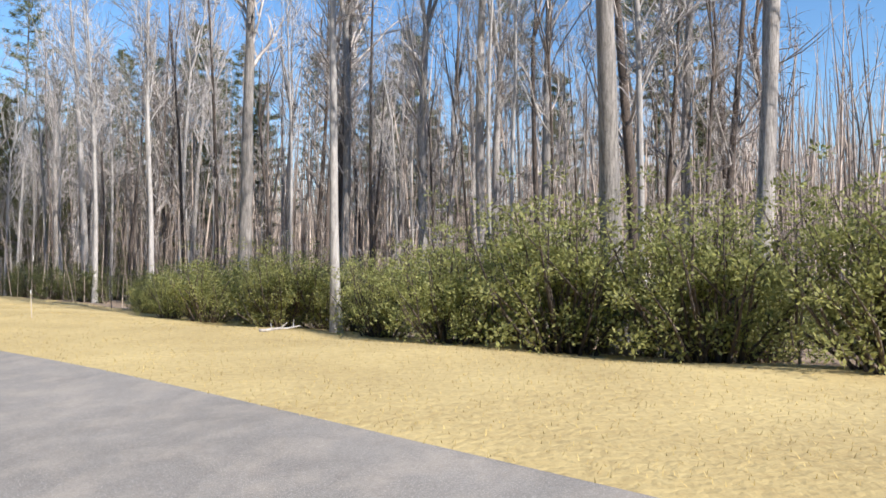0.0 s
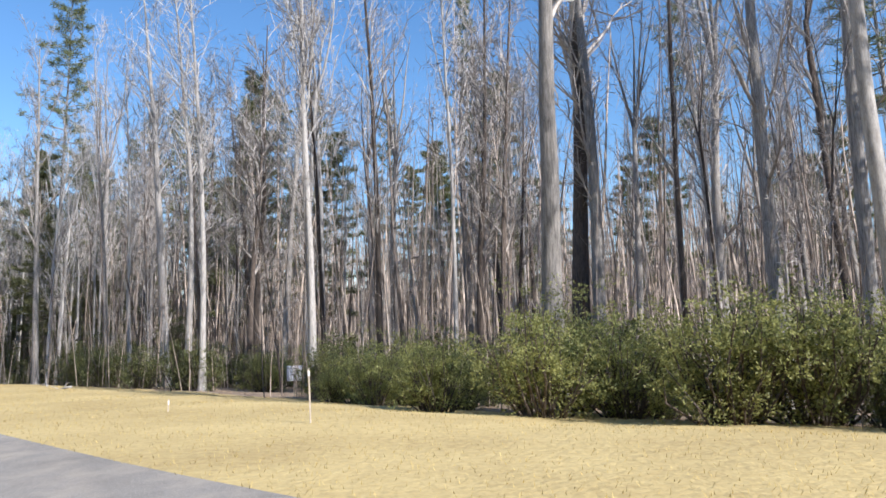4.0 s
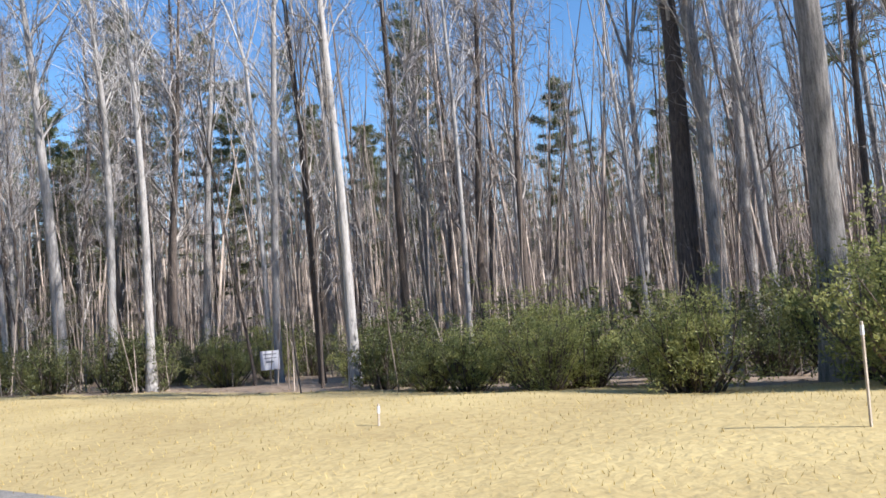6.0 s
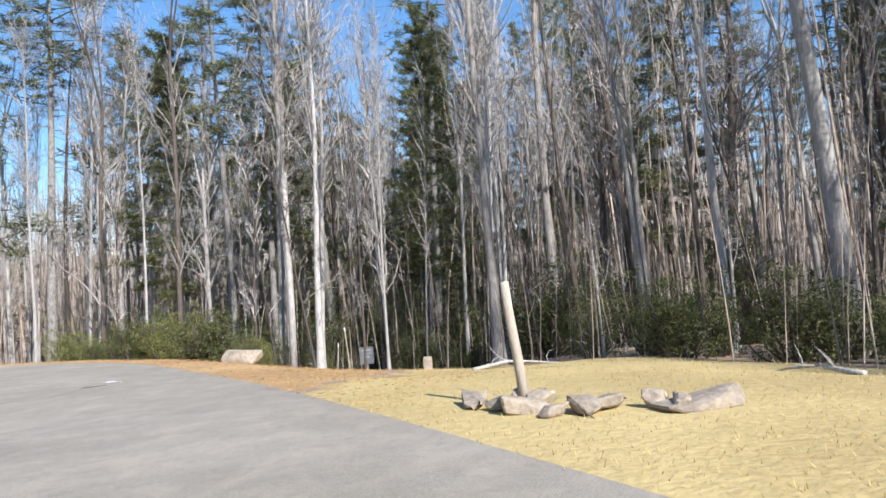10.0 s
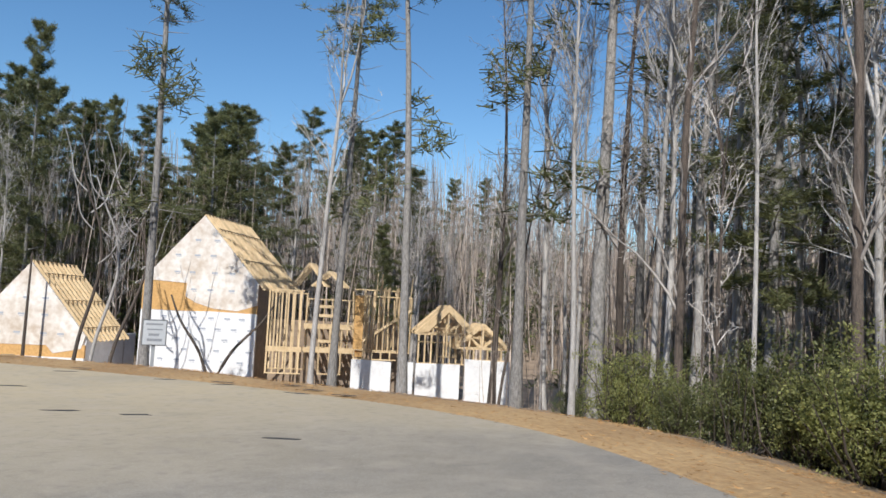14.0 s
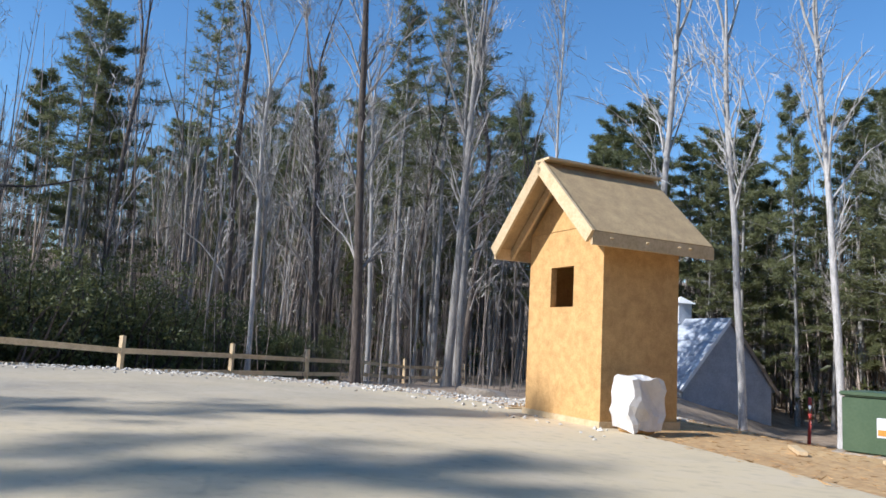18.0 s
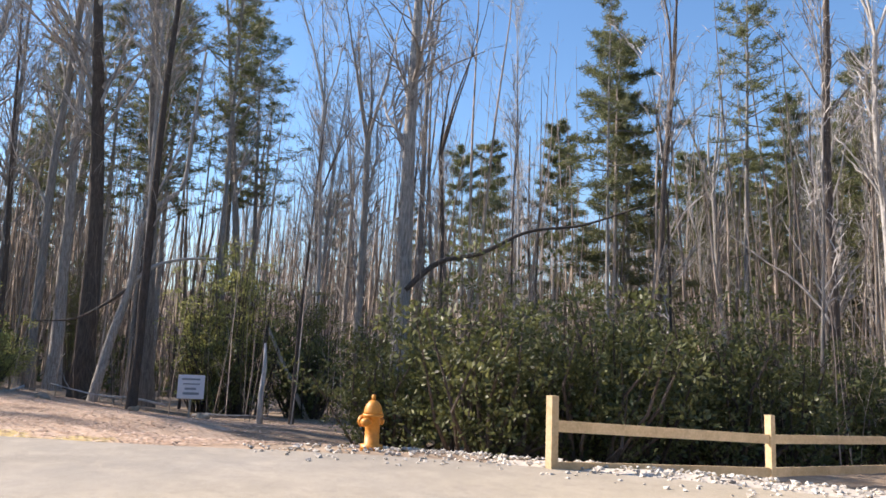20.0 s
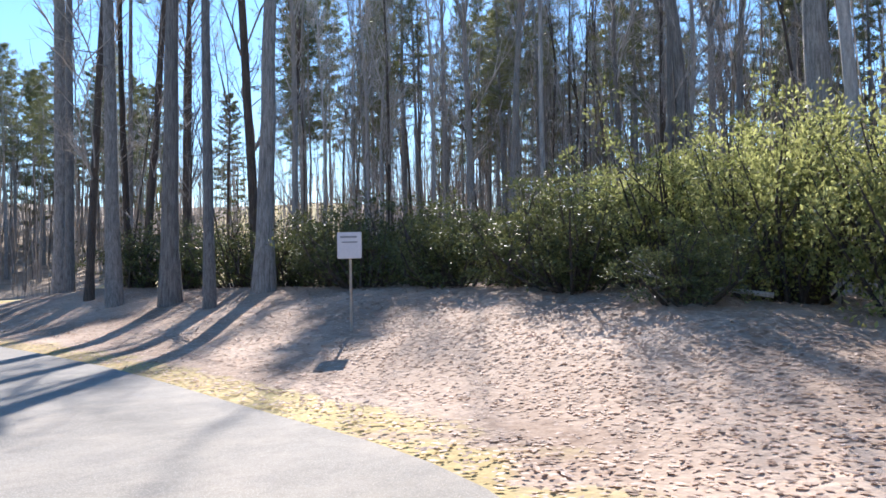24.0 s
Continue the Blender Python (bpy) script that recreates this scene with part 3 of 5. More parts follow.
for i in range(3):
    KINDS["pine%d" % i] = lambda i=i: pine_tree("pine_tree", 24, 0.2, 91 + i, 0.44 + 0.05 * i, 0.17, 13)
    KINDS["mast%d" % i] = lambda i=i: pine_tree("tall_pine", 28, 0.2, 141 + i, 0.56 + 0.03 * i, 0.15, 11, "tall straight pine with dead stubs along its trunk", 30)
    KINDS["fir%d" % i] = lambda i=i: pine_tree("full_pine", 19, 0.2, 101 + i, 0.16 + 0.1 * i, 0.25 + 0.02 * i, 13 - 2 * i, "full dark green pine with branches low down", 8, 30, 0.75)
    KINDS["laurel%d" % i] = lambda i=i: shrub("laurel_shrub", LAUREL_SUNLIT, 1.5, 2.2, 111 + i, 15000, "yellow-green laurel thicket at the wood's edge, sunlight put into its leaf colour", 0.06)
    KINDS["shade%d" % i] = lambda i=i: shrub("dark_shrub", LAUREL_SHADED, 1.4, 1.9, 121 + i, 8000, "dark green evergreen thicket in the woods", 0.065)
    KINDS["holly%d" % i] = lambda i=i: shrub("holly_tree", LAUREL_SHADED, 1.5, 6.5, 131 + i, 15000, "tall ragged evergreen holly among bare trees", 0.07)


# ---- trees at their places ----
def ring(kinds, rows):
    for q, row in enumerate(rows):
        plant(kinds[q % len(kinds)], row[0], row[1], row[2], girth=row[3] if len(row) > 3 else row[2])


# along the entry road: the trunks at the wood's edge and just behind it
ring(["grey1", "grey3", "grey1"], [(-6.4, 23.6, 1.05, 1.25), (3.7, 14.2, 1.1, 1.15), (-44.0, 58.5, 1.05, 1.15), (-31.5, 50.5, 1.0, 0.8), (7.4, 16.4, 1.05, 1.0)])
ring(["blush"], [(-22.1, 44.8, 1.0, 1.2)])
ring(["stout"], [(-4.5, 30.4, 1.0, 1.0), (-56.4, 3.2, 1.0, 1.05)])
ring(["grey2", "dark3", "dark1"], [(-11.3, 53.0, 1.1, 1.35), (-11.9, 49.0, 0.75, 1.5), (-19.4, 51.0, 1.0, 1.1)])
ring(["pale1", "pale3"], [(-12.7, 31.6, 0.95, 1.2), (-2.5, 18.1, 0.95, 1.1), (-18.0, 37.4, 0.95, 1.05), (-24.6, 46.6, 0.9, 0.95), (-19.6, 40.5, 0.95, 1.2), (1.2, 16.1, 0.55, 0.5), (-38.4, 51.2, 0.95, 1.05), (-39.3, 59.7, 0.9, 0.8), (-34.7, 48.6, 0.6, 0.4)])
ring(["dark0", "dark2", "dark0"], [(-6.1, 37.7, 1.1, 1.5), (-6.5, 46.3, 1.1, 1.5), (-5.4, 46.9, 1.1, 1.25), (-18.7, 48.7, 1.0, 1.4), (-23.9, 54.7, 1.0, 1.35), (-27.4, 56.8, 1.05, 1.45), (6.4, 23.5, 1.1, 1.5), (10.2, 26.3, 1.0, 1.2), (-25.0, 50.0, 0.9, 0.6)])
# round the turning loop
ring(["mast0", "mast1", "mast2"], [(-70.9, 45.3, 0.95, 1.35), (-69.6, 53.4, 0.9, 1.55), (-63.9, 53.8, 0.95, 1.4), (-56.5, 53.6, 0.9, 0.95), (-55.1, 55.7, 0.9, 1.35)])
ring(["pale1", "pale3"], [(-52.8, 56.3, 0.95, 0.9), (-52.6, 57.5, 0.95, 1.55), (-52.4, 52.1, 0.8, 0.7), (-55.5, 63.3, 0.95, 1.5), (-47.5, 62.0, 0.9, 0.9), (-57.8, 57.5, 0.9, 0.6), (-60.5, 59.5, 0.8, 0.7), (-49.2, 55.2, 0.85, 0.6)])
ring(["pale0", "pale2"], [(-68.4, 51.8, 0.85, 1.5), (-51.2, 60.8, 0.9, 1.45), (-85.5, 30.7, 1.3, 1.4), (-83.5, 34.5, 1.25, 1.2), (-82.9, 37.8, 1.2, 1.15)])
ring(["lowfork"], [(-46.8, 57.0, 0.95, 1.3)])
ring(["pale3", "pale1"], [(-80.1, 27.9, 1.1, 0.65)])
ring(["dark1", "dark3"], [(-93.7, 18.1, 1.15, 1.5), (-88.5, 17.0, 1.0, 1.1), (-96.0, 22.0, 1.0, 1.2), (-72.5, 24.0, 1, 1.1)])
# south of the loop
ring(["grey1", "grey3", "dark0"], [(-65.1, 8.2, 1.1, 1.35), (-58.6, 0.6, 1.1, 1.15), (-53.6, -1.5, 0.9, 0.8), (-46.3, -0.5, 1.1, 1.4), (-40.4, -5.8, 1.1, 1.3), (-45.2, -3.2, 1.1, 1.2), (-55.5, -6, 1.1, 1.2), (-50.5, -9, 1.1, 1.2), (-61.4, 9.7, 0.5, 0.4)])

scatter_near = [(-40.2, 47.6, 0.7), (-41.6, 48.6, 0.8), (-43.2, 49.2, 0.8), (-44.8, 49.6, 0.7), (-46.4, 50.2, 0.8), (-38.9, 46.9, 0.6), (-48, 50.6, 0.7), (-49.6, 50.8, 0.6), (-42.6, 50.6, 1.0), (-45.6, 51.8, 1.0)]
ring(["shade2", "shade1", "laurel2", "shade0"], [(a, b, c * 0.85) for a, b, c in scatter_near])
KEEP_CLEAR = [(-84, 48, 15), (-76, 58, 12), (-84, 40, 10), (-102, 28, 13), (-70, 40, 12), (-62, 36, 7), (-58, 44, 7), (-54, 50, 5), (-60, 50, 4), (-57, 58, 3), (-65, 48, 8)]


def scatter(n, box, near, far, kinds, low, high, gap=1.6, taken=[]):
    """Random trees in a box, at some distance from the road, not on one another."""
    made = 0
    for _ in range(n * 30):
        x, y = rng.uniform(box[0], box[1]), rng.uniform(box[2], box[3])
        d = float(road_dist(x, y)[0])
        if not near < d < far or any(math.hypot(x - a, y - b) < c for a, b, c in KEEP_CLEAR) or any(math.hypot(x - a, y - b) < gap for a, b in taken):
            continue
        if kinds[0][:4] in ("pine", "fir0", "grey") and any(-61 < x - 0.743 * c < -35 and 6 < y + 0.669 * c < 18 for c in (14, 19, 24, 29)) and rng.uniform() < (0.95 if kinds[0][0] in "pf" else 0.6):
            continue
        taken.append((x, y))
        s = rng.uniform(low, high)
        plant(kinds[int(rng.integers(len(kinds)))], x, y, s, girth=s * rng.uniform(0.6, 1.15))
        made += 1
        if made == n:
            break


BARE = ["grey0", "grey1", "grey2", "grey3", "dark0", "dark1", "dark2", "dark3", "pale0", "pale1", "pale2", "pale3"]
THIN = ["thin0", "thin1", "thin2", "thin3"]
scatter(75, (-36, 14, 14, 75), 12, 40, BARE, 0.75, 1.1)
scatter(50, (-38, 12, 10, 60), 10, 28, THIN, 0.5, 1.3, 0.8)
scatter(8, (-36, 14, 14, 75), 16, 40, ["pine0", "pine1", "pine2"], 0.8, 1.05, 2.5)
scatter(32, (-62, -30, 50, 90), 6, 36, BARE, 0.8, 1.1)
scatter(10, (-62, -30, 54, 90), 9, 36, ["pine0", "pine1", "pine2", "fir1"], 0.85, 1.05, 2.5)
scatter(24, (-64, -28, 62, 98), 20, 60, ["fir0", "fir2", "pine1", "dark1"], 0.9, 1.4, 2.5)
scatter(30, (-62, -30, 60, 84), 14, 42, ["fir0", "fir1", "holly0", "holly2"], 0.55, 0.95, 1.8)
scatter(20, (-64, -28, 56, 84), 8, 45, BARE, 0.8, 1.1)
scatter(26, (-62, -30, 47, 80), 5, 26, THIN, 0.7, 1.3, 0.8)
scatter(26, (-112, -64, -12, 26), 9, 42, BARE, 0.8, 1.1, 2.4)
scatter(24, (-112, -64, -12, 26), 7, 42, THIN, 0.8, 1.4, 0.8)
scatter(5, (-112, -70, -12, 24), 9, 42, ["pine0", "pine1"], 0.85, 1.05, 2.5)
scatter(48, (-118, -94, -5, 60), 20, 90, ["fir0", "fir1", "fir2"], 0.8, 1.35, 2.4)
scatter(8, (-116, -92, 56, 92), 20, 90, ["fir0", "fir2"], 0.6, 1.0, 3.0)
scatter(34, (-108, -84, 56, 100), 16, 90, BARE + THIN, 0.5, 0.8)
scatter(56, (-116, -88, -4, 100), 20, 90, BARE, 0.65, 1.0)
scatter(62, (-76, 12, -46, 10), 9, 45, BARE, 0.85, 1.15)
scatter(30, (-66, 6, -44, 8), 10, 48, ["pine0", "pine1", "pine2", "pine0"], 0.8, 1.1, 2.2)
scatter(24, (-70, -14, -25, 9), 7.5, 26, THIN, 0.7, 1.2, 0.8)
# the wood between the loop and the entry road, and over the entry road
scatter(34, (-42, -8, -36, 4), 5, 60, BARE, 0.85, 1.1, 1.8)
scatter(16, (-42, -6, -40, 2), 7, 60, ["pine0", "pine1", "pine2"], 0.85, 1.1, 2.5)
scatter(20, (-40, -10, -20, 5), 4.5, 60, THIN, 0.8, 1.2, 1.0)
scatter(30, (38, 74, -30, 16), 8, 70, BARE, 0.95, 1.2, 2.0)
scatter(30, (38, 78, -30, 16), 8, 70, ["pine0", "pine1", "pine2", "fir2"], 0.95, 1.25, 2.0)
scatter(30, (-30, 6, -34, -8), 5, 70, ["pine0", "dark1", "pine2", "pine1", "grey2"], 0.95, 1.2, 1.8)
scatter(14, (-36, -20, 2, 10), 4, 20, ["pine0", "dark1", "pine2", "dark3", "grey1"], 0.95, 1.15, 1.5)
# evergreen thickets
ring(["laurel0", "laurel1", "laurel2"], [(-4.3, 19.7, 0.8), (-6.9, 21.6, 0.95), (-8.8, 23.6, 0.75), (-1.3, 17.2, 0.95), (0.4, 15.0, 1.1), (2.6, 13.6, 1.5), (-10.3, 25.6, 0.6), (-11.6, 28.3, 0.5),
                                         (4.8, 11.8, 1.4), (-3.0, 19.6, 1.0), (-9.6, 27.6, 0.85), (6.8, 9.9, 1.4), (-5.4, 21.8, 0.9), (1.6, 16.6, 1.35)])
scatter(34, (-36, 14, 12, 60), 9.2, 20, ["shade0", "shade1", "shade2"], 0.6, 1.1, 1.2)
scatter(16, (-60, -34, 46, 66), 3.5, 14, ["shade0", "laurel1", "shade2"], 0.5, 0.95, 1.2)
scatter(55, (-53, -28, 52, 84), 9, 34, ["shade0", "shade1", "shade2"], 0.9, 1.9, 1.3)
scatter(16, (-100, -64, -4, 19), 6, 24, ["shade0", "shade1", "shade2"], 0.9, 1.5, 1.2)
ring(["bright"], [(-60.9, 6.2, 1.05, 1.2), (-60.0, 4.4, 1.0, 1.1)])
ring(["holly0", "holly1", "holly2"], [(-63.4, 4.6, 0.8, 1.1), (-50.5, -8, 1.1, 1.2), (-56.4, -12, 1.2, 1.2), (-70, 8, 0.8, 1.4), (-73, 10.5, 0.75, 1.5), (-66.6, 7.4, 0.75, 1.4), (-24, 52, 0.8, 1), (-38, 58, 0.9, 1)])
ring(["shade1", "shade2", "shade0"], [(-65, 17.5, 1.8), (-67.2, 16.6, 2.1), (-69.6, 17, 2.0), (-72, 16.2, 2.0), (-74.6, 16.6, 1.8), (-77.2, 15.6, 1.7), (-63.0, 17.0, 1.8), (-80, 15, 1.4), (-61.8, 15.4, 1.4), (-78.5, 18, 1.2), (-75.8, 18.6, 1.2)])
ring(["shade1", "shade2", "shade0"], [(-65.5, 15.5, 1.3), (-68, 13.2, 1.4), (-70.5, 14.8, 1.3), (-66.5, 11, 1.5), (-72.5, 12, 1.4), (-75, 14, 1.2), (-63.8, 13.2, 1.0), (-69.5, 9.4, 1.5)])
ring(["laurel2", "laurel0", "laurel1"], [(-49.8, 6.3, 1.5, 1.3), (-47.6, 5.2, 1.5, 1.3), (-45.2, 4.8, 1.4, 1.3), (-52.5, 4.2, 1.4, 1.3), (-42.5, 2.5, 1.3, 1.3), 
                                         (-39.5, 1.0, 1.2, 1.3), (-51.2, 5.4, 1.6, 1.2), (-46.4, 3.0, 1.6, 1.4), (-53.8, 5.6, 0.8, 0.9)])
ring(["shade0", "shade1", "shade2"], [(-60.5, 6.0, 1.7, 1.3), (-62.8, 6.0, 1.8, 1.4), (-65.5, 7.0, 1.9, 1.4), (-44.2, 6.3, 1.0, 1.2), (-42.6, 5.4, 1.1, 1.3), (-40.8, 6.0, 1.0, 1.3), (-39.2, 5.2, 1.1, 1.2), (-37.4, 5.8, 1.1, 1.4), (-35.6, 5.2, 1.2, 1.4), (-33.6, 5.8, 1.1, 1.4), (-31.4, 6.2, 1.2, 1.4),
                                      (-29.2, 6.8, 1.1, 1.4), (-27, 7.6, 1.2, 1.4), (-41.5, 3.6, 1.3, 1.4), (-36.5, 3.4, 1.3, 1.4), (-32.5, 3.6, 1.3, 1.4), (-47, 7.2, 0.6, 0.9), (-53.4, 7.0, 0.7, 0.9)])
scatter(14, (-50, -14, -20, 7), 7, 22, ["laurel0", "shade1", "laurel2", "shade0"], 0.7, 1.3, 1.4)

# hedge-like underwood along the entry road
scatter(11, (-13, 9, 9, 31), 8.6, 13, ["laurel0", "laurel1", "laurel2", "shade1"], 0.55, 1.2, 1.5)
scatter(16, (-36, -10, 28, 48), 9.5, 17, ["shade0", "shade1", "laurel2"], 0.6, 1.0, 1.0)

# the deep wood, past counting: stems, their boughs and evergreen underwood
n = 25000
DX, DY = rng.uniform(-185, 75, n), rng.uniform(-95, 160, n)
DX[:3600], DY[:3600] = rng.uniform(-150, -98, 3600), rng.uniform(-30, 120, 3600)
DX[14500:17500], DY[14500:17500] = rng.uniform(-125, -96, 3000), rng.uniform(-10, 90, 3000)
DX[3600:6000], DY[3600:6000] = rng.uniform(-24, 80, 2400), rng.uniform(-75, 40, 2400)
DX[6000:9000], DY[6000:9000] = rng.uniform(-118, -70, 3000), rng.uniform(-35, 14, 3000)
DX[9000:12000], DY[9000:12000] = rng.uniform(-85, -35, 3000), rng.uniform(-75, -14, 3000)
DX[12000:14500], DY[12000:14500] = rng.uniform(-80, -20, 2500), rng.uniform(66, 120, 2500)
DX[17500:21500], DY[17500:21500] = rng.uniform(-34, 46, 4000), rng.uniform(40, 112, 4000)
dd = poly_sdf(DX, DY, ROAD)
keep = (dd > np.where((DX > -24) & (DY < 10), 9, 20)) & (dd < 125)
for a, b, c in KEEP_CLEAR:
    keep &= np.hypot(DX - a, DY - b) > c + 3
keep &= rng.uniform(0, 1, n) < np.where(dd < 45, 0.5, 0.85)
keep &= ~((DX < -62) & (DY < 22) & (rng.uniform(0, 1, n) < 0.5))
for c in (14, 20, 26):
    keep &= ~((DX - 0.743 * c > -61) & (DX - 0.743 * c < -35) & (DY + 0.669 * c > 6) & (DY + 0.669 * c < 18) & (rng.uniform(0, 1, n) < 0.55))
DX, DY, dd = DX[keep], DY[keep], dd[keep]
DZ = np.maximum(height(DX, DY), -4.5) + rise(DX, DY)


def stand(name, x, y, z, tall, r0, boughs, twigs, reach, thin, label, category):
    """Many thin stems at once, each with rising boughs and twigs."""
    n = len(x)
    lean = rng.normal(0, 0.05, (n, 1, 2)) + np.cumsum(rng.normal(0, 0.035, (n, 5, 2)), 1)
    ax = np.concatenate([lean, np.ones((n, 5, 1))], 2) * (tall[:, None, None] / 5)
    p = np.concatenate([np.zeros((n, 1, 3)), np.cumsum(ax, 1)], 1) + np.stack([x, y, z - 0.3], 1)[:, None]
    rad = r0[:, None] * np.linspace(1, 0.14, 6)[None]
    t = np.arange(3) * 2 * math.pi / 3
    ring3 = np.stack([np.cos(t), np.sin(t), 0 * t], 1)
    v1 = (p[:, :, None] + rad[:, :, None, None] * ring3).reshape(-1, 3)
    i, k, j = np.meshgrid(np.arange(n), np.arange(5), np.arange(3), indexing="ij")
    o, j2 = i * 18 + k * 3, (j + 1) % 3
    q1 = np.stack([o + j, o + j2, o + 3 + j2, o + 3 + j], -1).reshape(-1, 4)
    u = rng.uniform(0.7, 4.9, (n, boughs))
    w, f = np.floor(u).astype(int), (u % 1)[..., None]
    rows = np.arange(n)[:, None]
    start = p[rows, w] * (1 - f) + p[rows, w + 1] * f
    a = rng.uniform(0, 2 * math.pi, (n, boughs))
    d = np.stack([np.cos(a), np.sin(a), rng.uniform(0.4, 1.7, (n, boughs))], -1)
    d /= np.linalg.norm(d, axis=-1, keepdims=True)
    ln = (rng.uniform(0.35, 1.0, (n, boughs)) * reach * tall[:, None] * (1.15 - u / 5))[..., None]
    mid = start + d * ln * 0.5
    end = mid + (d + rng.normal(0, 0.22, d.shape) + (0, 0, 0.15)) * ln * 0.5
    sd = np.stack([-np.sin(a), np.cos(a), 0 * a], -1)
    wide = (np.clip(r0[:, None] * 0.3, thin, 0.03) * np.ones_like(a))[..., None]
    v2 = np.stack([start - sd * wide, start + sd * wide, mid + sd * wide * 0.6, mid - sd * wide * 0.6, end], 2).reshape(-1, 3)
    b0 = len(v1) + 5 * np.arange(n * boughs)[:, None]
    q2, t2 = b0 + [[0, 1, 2, 3]], b0 + [[3, 2, 4]]
    g = rng.uniform(0.15, 0.95, (n, boughs, twigs, 1))
    at = start[:, :, None] * (1 - g) + end[:, :, None] * g
    td = d[:, :, None] + rng.normal(0, 0.6, (n, boughs, twigs, 3))
    tip = at + td * ln[:, :, None] * rng.uniform(0.15, 0.5, (n, boughs, twigs, 1))
    ts = np.cross(td, rng.normal(0, 1, td.shape))
    ts *= thin * 0.75 / (np.linalg.norm(ts, axis=-1, keepdims=True) + 1e-9)
    v3 = np.stack([at - ts, at + ts, tip], 3).reshape(-1, 3)
    t3 = len(v1) + len(v2) + np.arange(len(v3)).reshape(-1, 3)
    me = bulk(name, np.concatenate([v1, v2, v3]), np.concatenate([q1, q2]), np.concatenate([t2, t3]), TWIG_FAR)
    tagged(new(name, me), label, category, kind="stuff")


m = len(DX)
stand("deep_woods", DX, DY, DZ, rng.uniform(7, 22, m), 0.03 + 0.13 * rng.uniform(0, 1, m) ** 2.2, 7, 3, 0.17, 0.011, "dense grey-brown leafless wood in the distance", "woods")
m = 5200
a, q = rng.uniform(0, 2 * math.pi, m), rng.uniform(78, 165, m)
FX, FY = -40 + q * np.cos(a), 25 + q * np.sin(a)
stand("far_woods", FX, FY, np.maximum(height(FX, FY), -4.5) + rise(FX, FY), rng.uniform(9, 20, m), 0.05 + 0.12 * rng.uniform(0, 1, m) ** 2, 8, 3, 0.2, 0.03, "leafless grey-brown wood on the hills all round", "woods")
green = Mesh()
for x, y, z, d in zip(DX[::14], DY[::14], DZ[::14], dd[::14]):
    tall, wide = rng.uniform(1.0, 3.5), rng.uniform(0.8, 1.8)
    if x < -92 and rng.uniform() < 0.6:
        tall, wide = rng.uniform(5, 11), rng.uniform(1.5, 2.6)
    for c in range(int(10 + tall * 5)):
        u = rng.uniform(0.05, 1)
        o = (x + rng.normal(0, wide * (1.1 - u)), y + rng.normal(0, wide * (1.1 - u)), z + tall * u)
        blades(green, o, 0.6, 5, rng, 0.16, 0.2)
tagged(new("underwood", green.data("underwood", LAUREL_SHADED)), "dark evergreen underwood deep in the trees", "underwood", kind="stuff")

# far conifers behind the houses and round the wood
for box, many in (((-140, -112, -30, 60), 40), ((-140, -110, 60, 105), 12), ((-125, -78, -50, 0), 22), ((60, 105, -60, 20), 18), ((-30, 40, 62, 100), 14), ((-70, 5, 78, 118), 26), ((-60, 5, -70, -36), 20)):
    for _ in range(many):
        plant("fir%d" % rng.integers(3), rng.uniform(box[0], box[1]), rng.uniform(box[2], box[3]), rng.uniform(0.85, 1.4))

# thin brush between the counted trees
n = 9000
BX, BY = rng.uniform(-110, 30, n), rng.uniform(-40, 85, n)
bd = road_dist(BX, BY)
keep = (bd > 8.5) & (bd < 42)
for a, b, c in KEEP_CLEAR:
    keep &= np.hypot(BX - a, BY - b) > c
BX, BY = BX[keep], BY[keep]
m = len(BX)
stand("brush", BX, BY, np.maximum(height(BX, BY), -4.5) + rise(BX, BY), rng.uniform(1.5, 7.5, m), rng.uniform(0.007, 0.026, m), 7, 3, 0.28, 0.005, "thin grey-brown leafless brush between the trees", "brush")


# ---- buildings under construction ----
def ngon(mesh, pts, thick, axis):
    """A flat panel through the points, given its thickness along an axis."""
    a = np.array(pts, float)
    b = a + np.asarray(axis, float) * thick
    n = len(a)
    mesh.add(np.concatenate([a, b]), [tuple(range(n)), tuple(range(2 * n - 1, n - 1, -1))] + [(i, i + n, (i + 1) % n + n, (i + 1) % n) for i in range(n)])


def panel(name, pts, thick, axis, mat, root, label=""):
    m = Mesh()
    ngon(m, pts, thick, axis)
    return part(name, m, mat, root, label)


def beam(mesh, a, b, w=0.05, h=0.14):
    a, b = Vector(a), Vector(b)
    d = b - a
    mesh.box((a + b) / 2, (d.length, w, h), d.to_track_quat("X", "Z").to_matrix())


def stick(name, a, b, w, h, mat, root, label=""):
    m = Mesh()
    beam(m, a, b, w, h)
    return part(name, m, mat, root, label)


MARK = surf("printed_marks", (0.3, 0.33, 0.39), (0.46, 0.49, 0.54), 5, 0.6, 0)
STAINED = surf("stained_wrap", (0.5, 0.4, 0.3), (0.88, 0.86, 0.82), 0.55, 0.55, 0.4, fine=3, lift=0.04)
# weathered strand board, with the shade of the side wall darkened into its colour
SHADED_OLD_OSB = surf("shaded_weathered_board", (0.2, 0.15, 0.11), (0.36, 0.28, 0.2), 3, 0.85, 0.2, fine=30, lift=0.005)
ROOF_OSB = surf("roof_board", (0.34, 0.24, 0.13), (0.52, 0.38, 0.2), 5, 0.85, 0.25, fine=50, lift=0.005)
# silver underlay; partial shade from trees is put in as darker, contrasty mottling
SHINGLE = surf("shaded_silver_underlay", (0.2, 0.22, 0.26), (0.62, 0.66, 0.72), 1.0, 0.4, 0.9, (1.2, 0.35, 0.5), 4, lift=0.12)
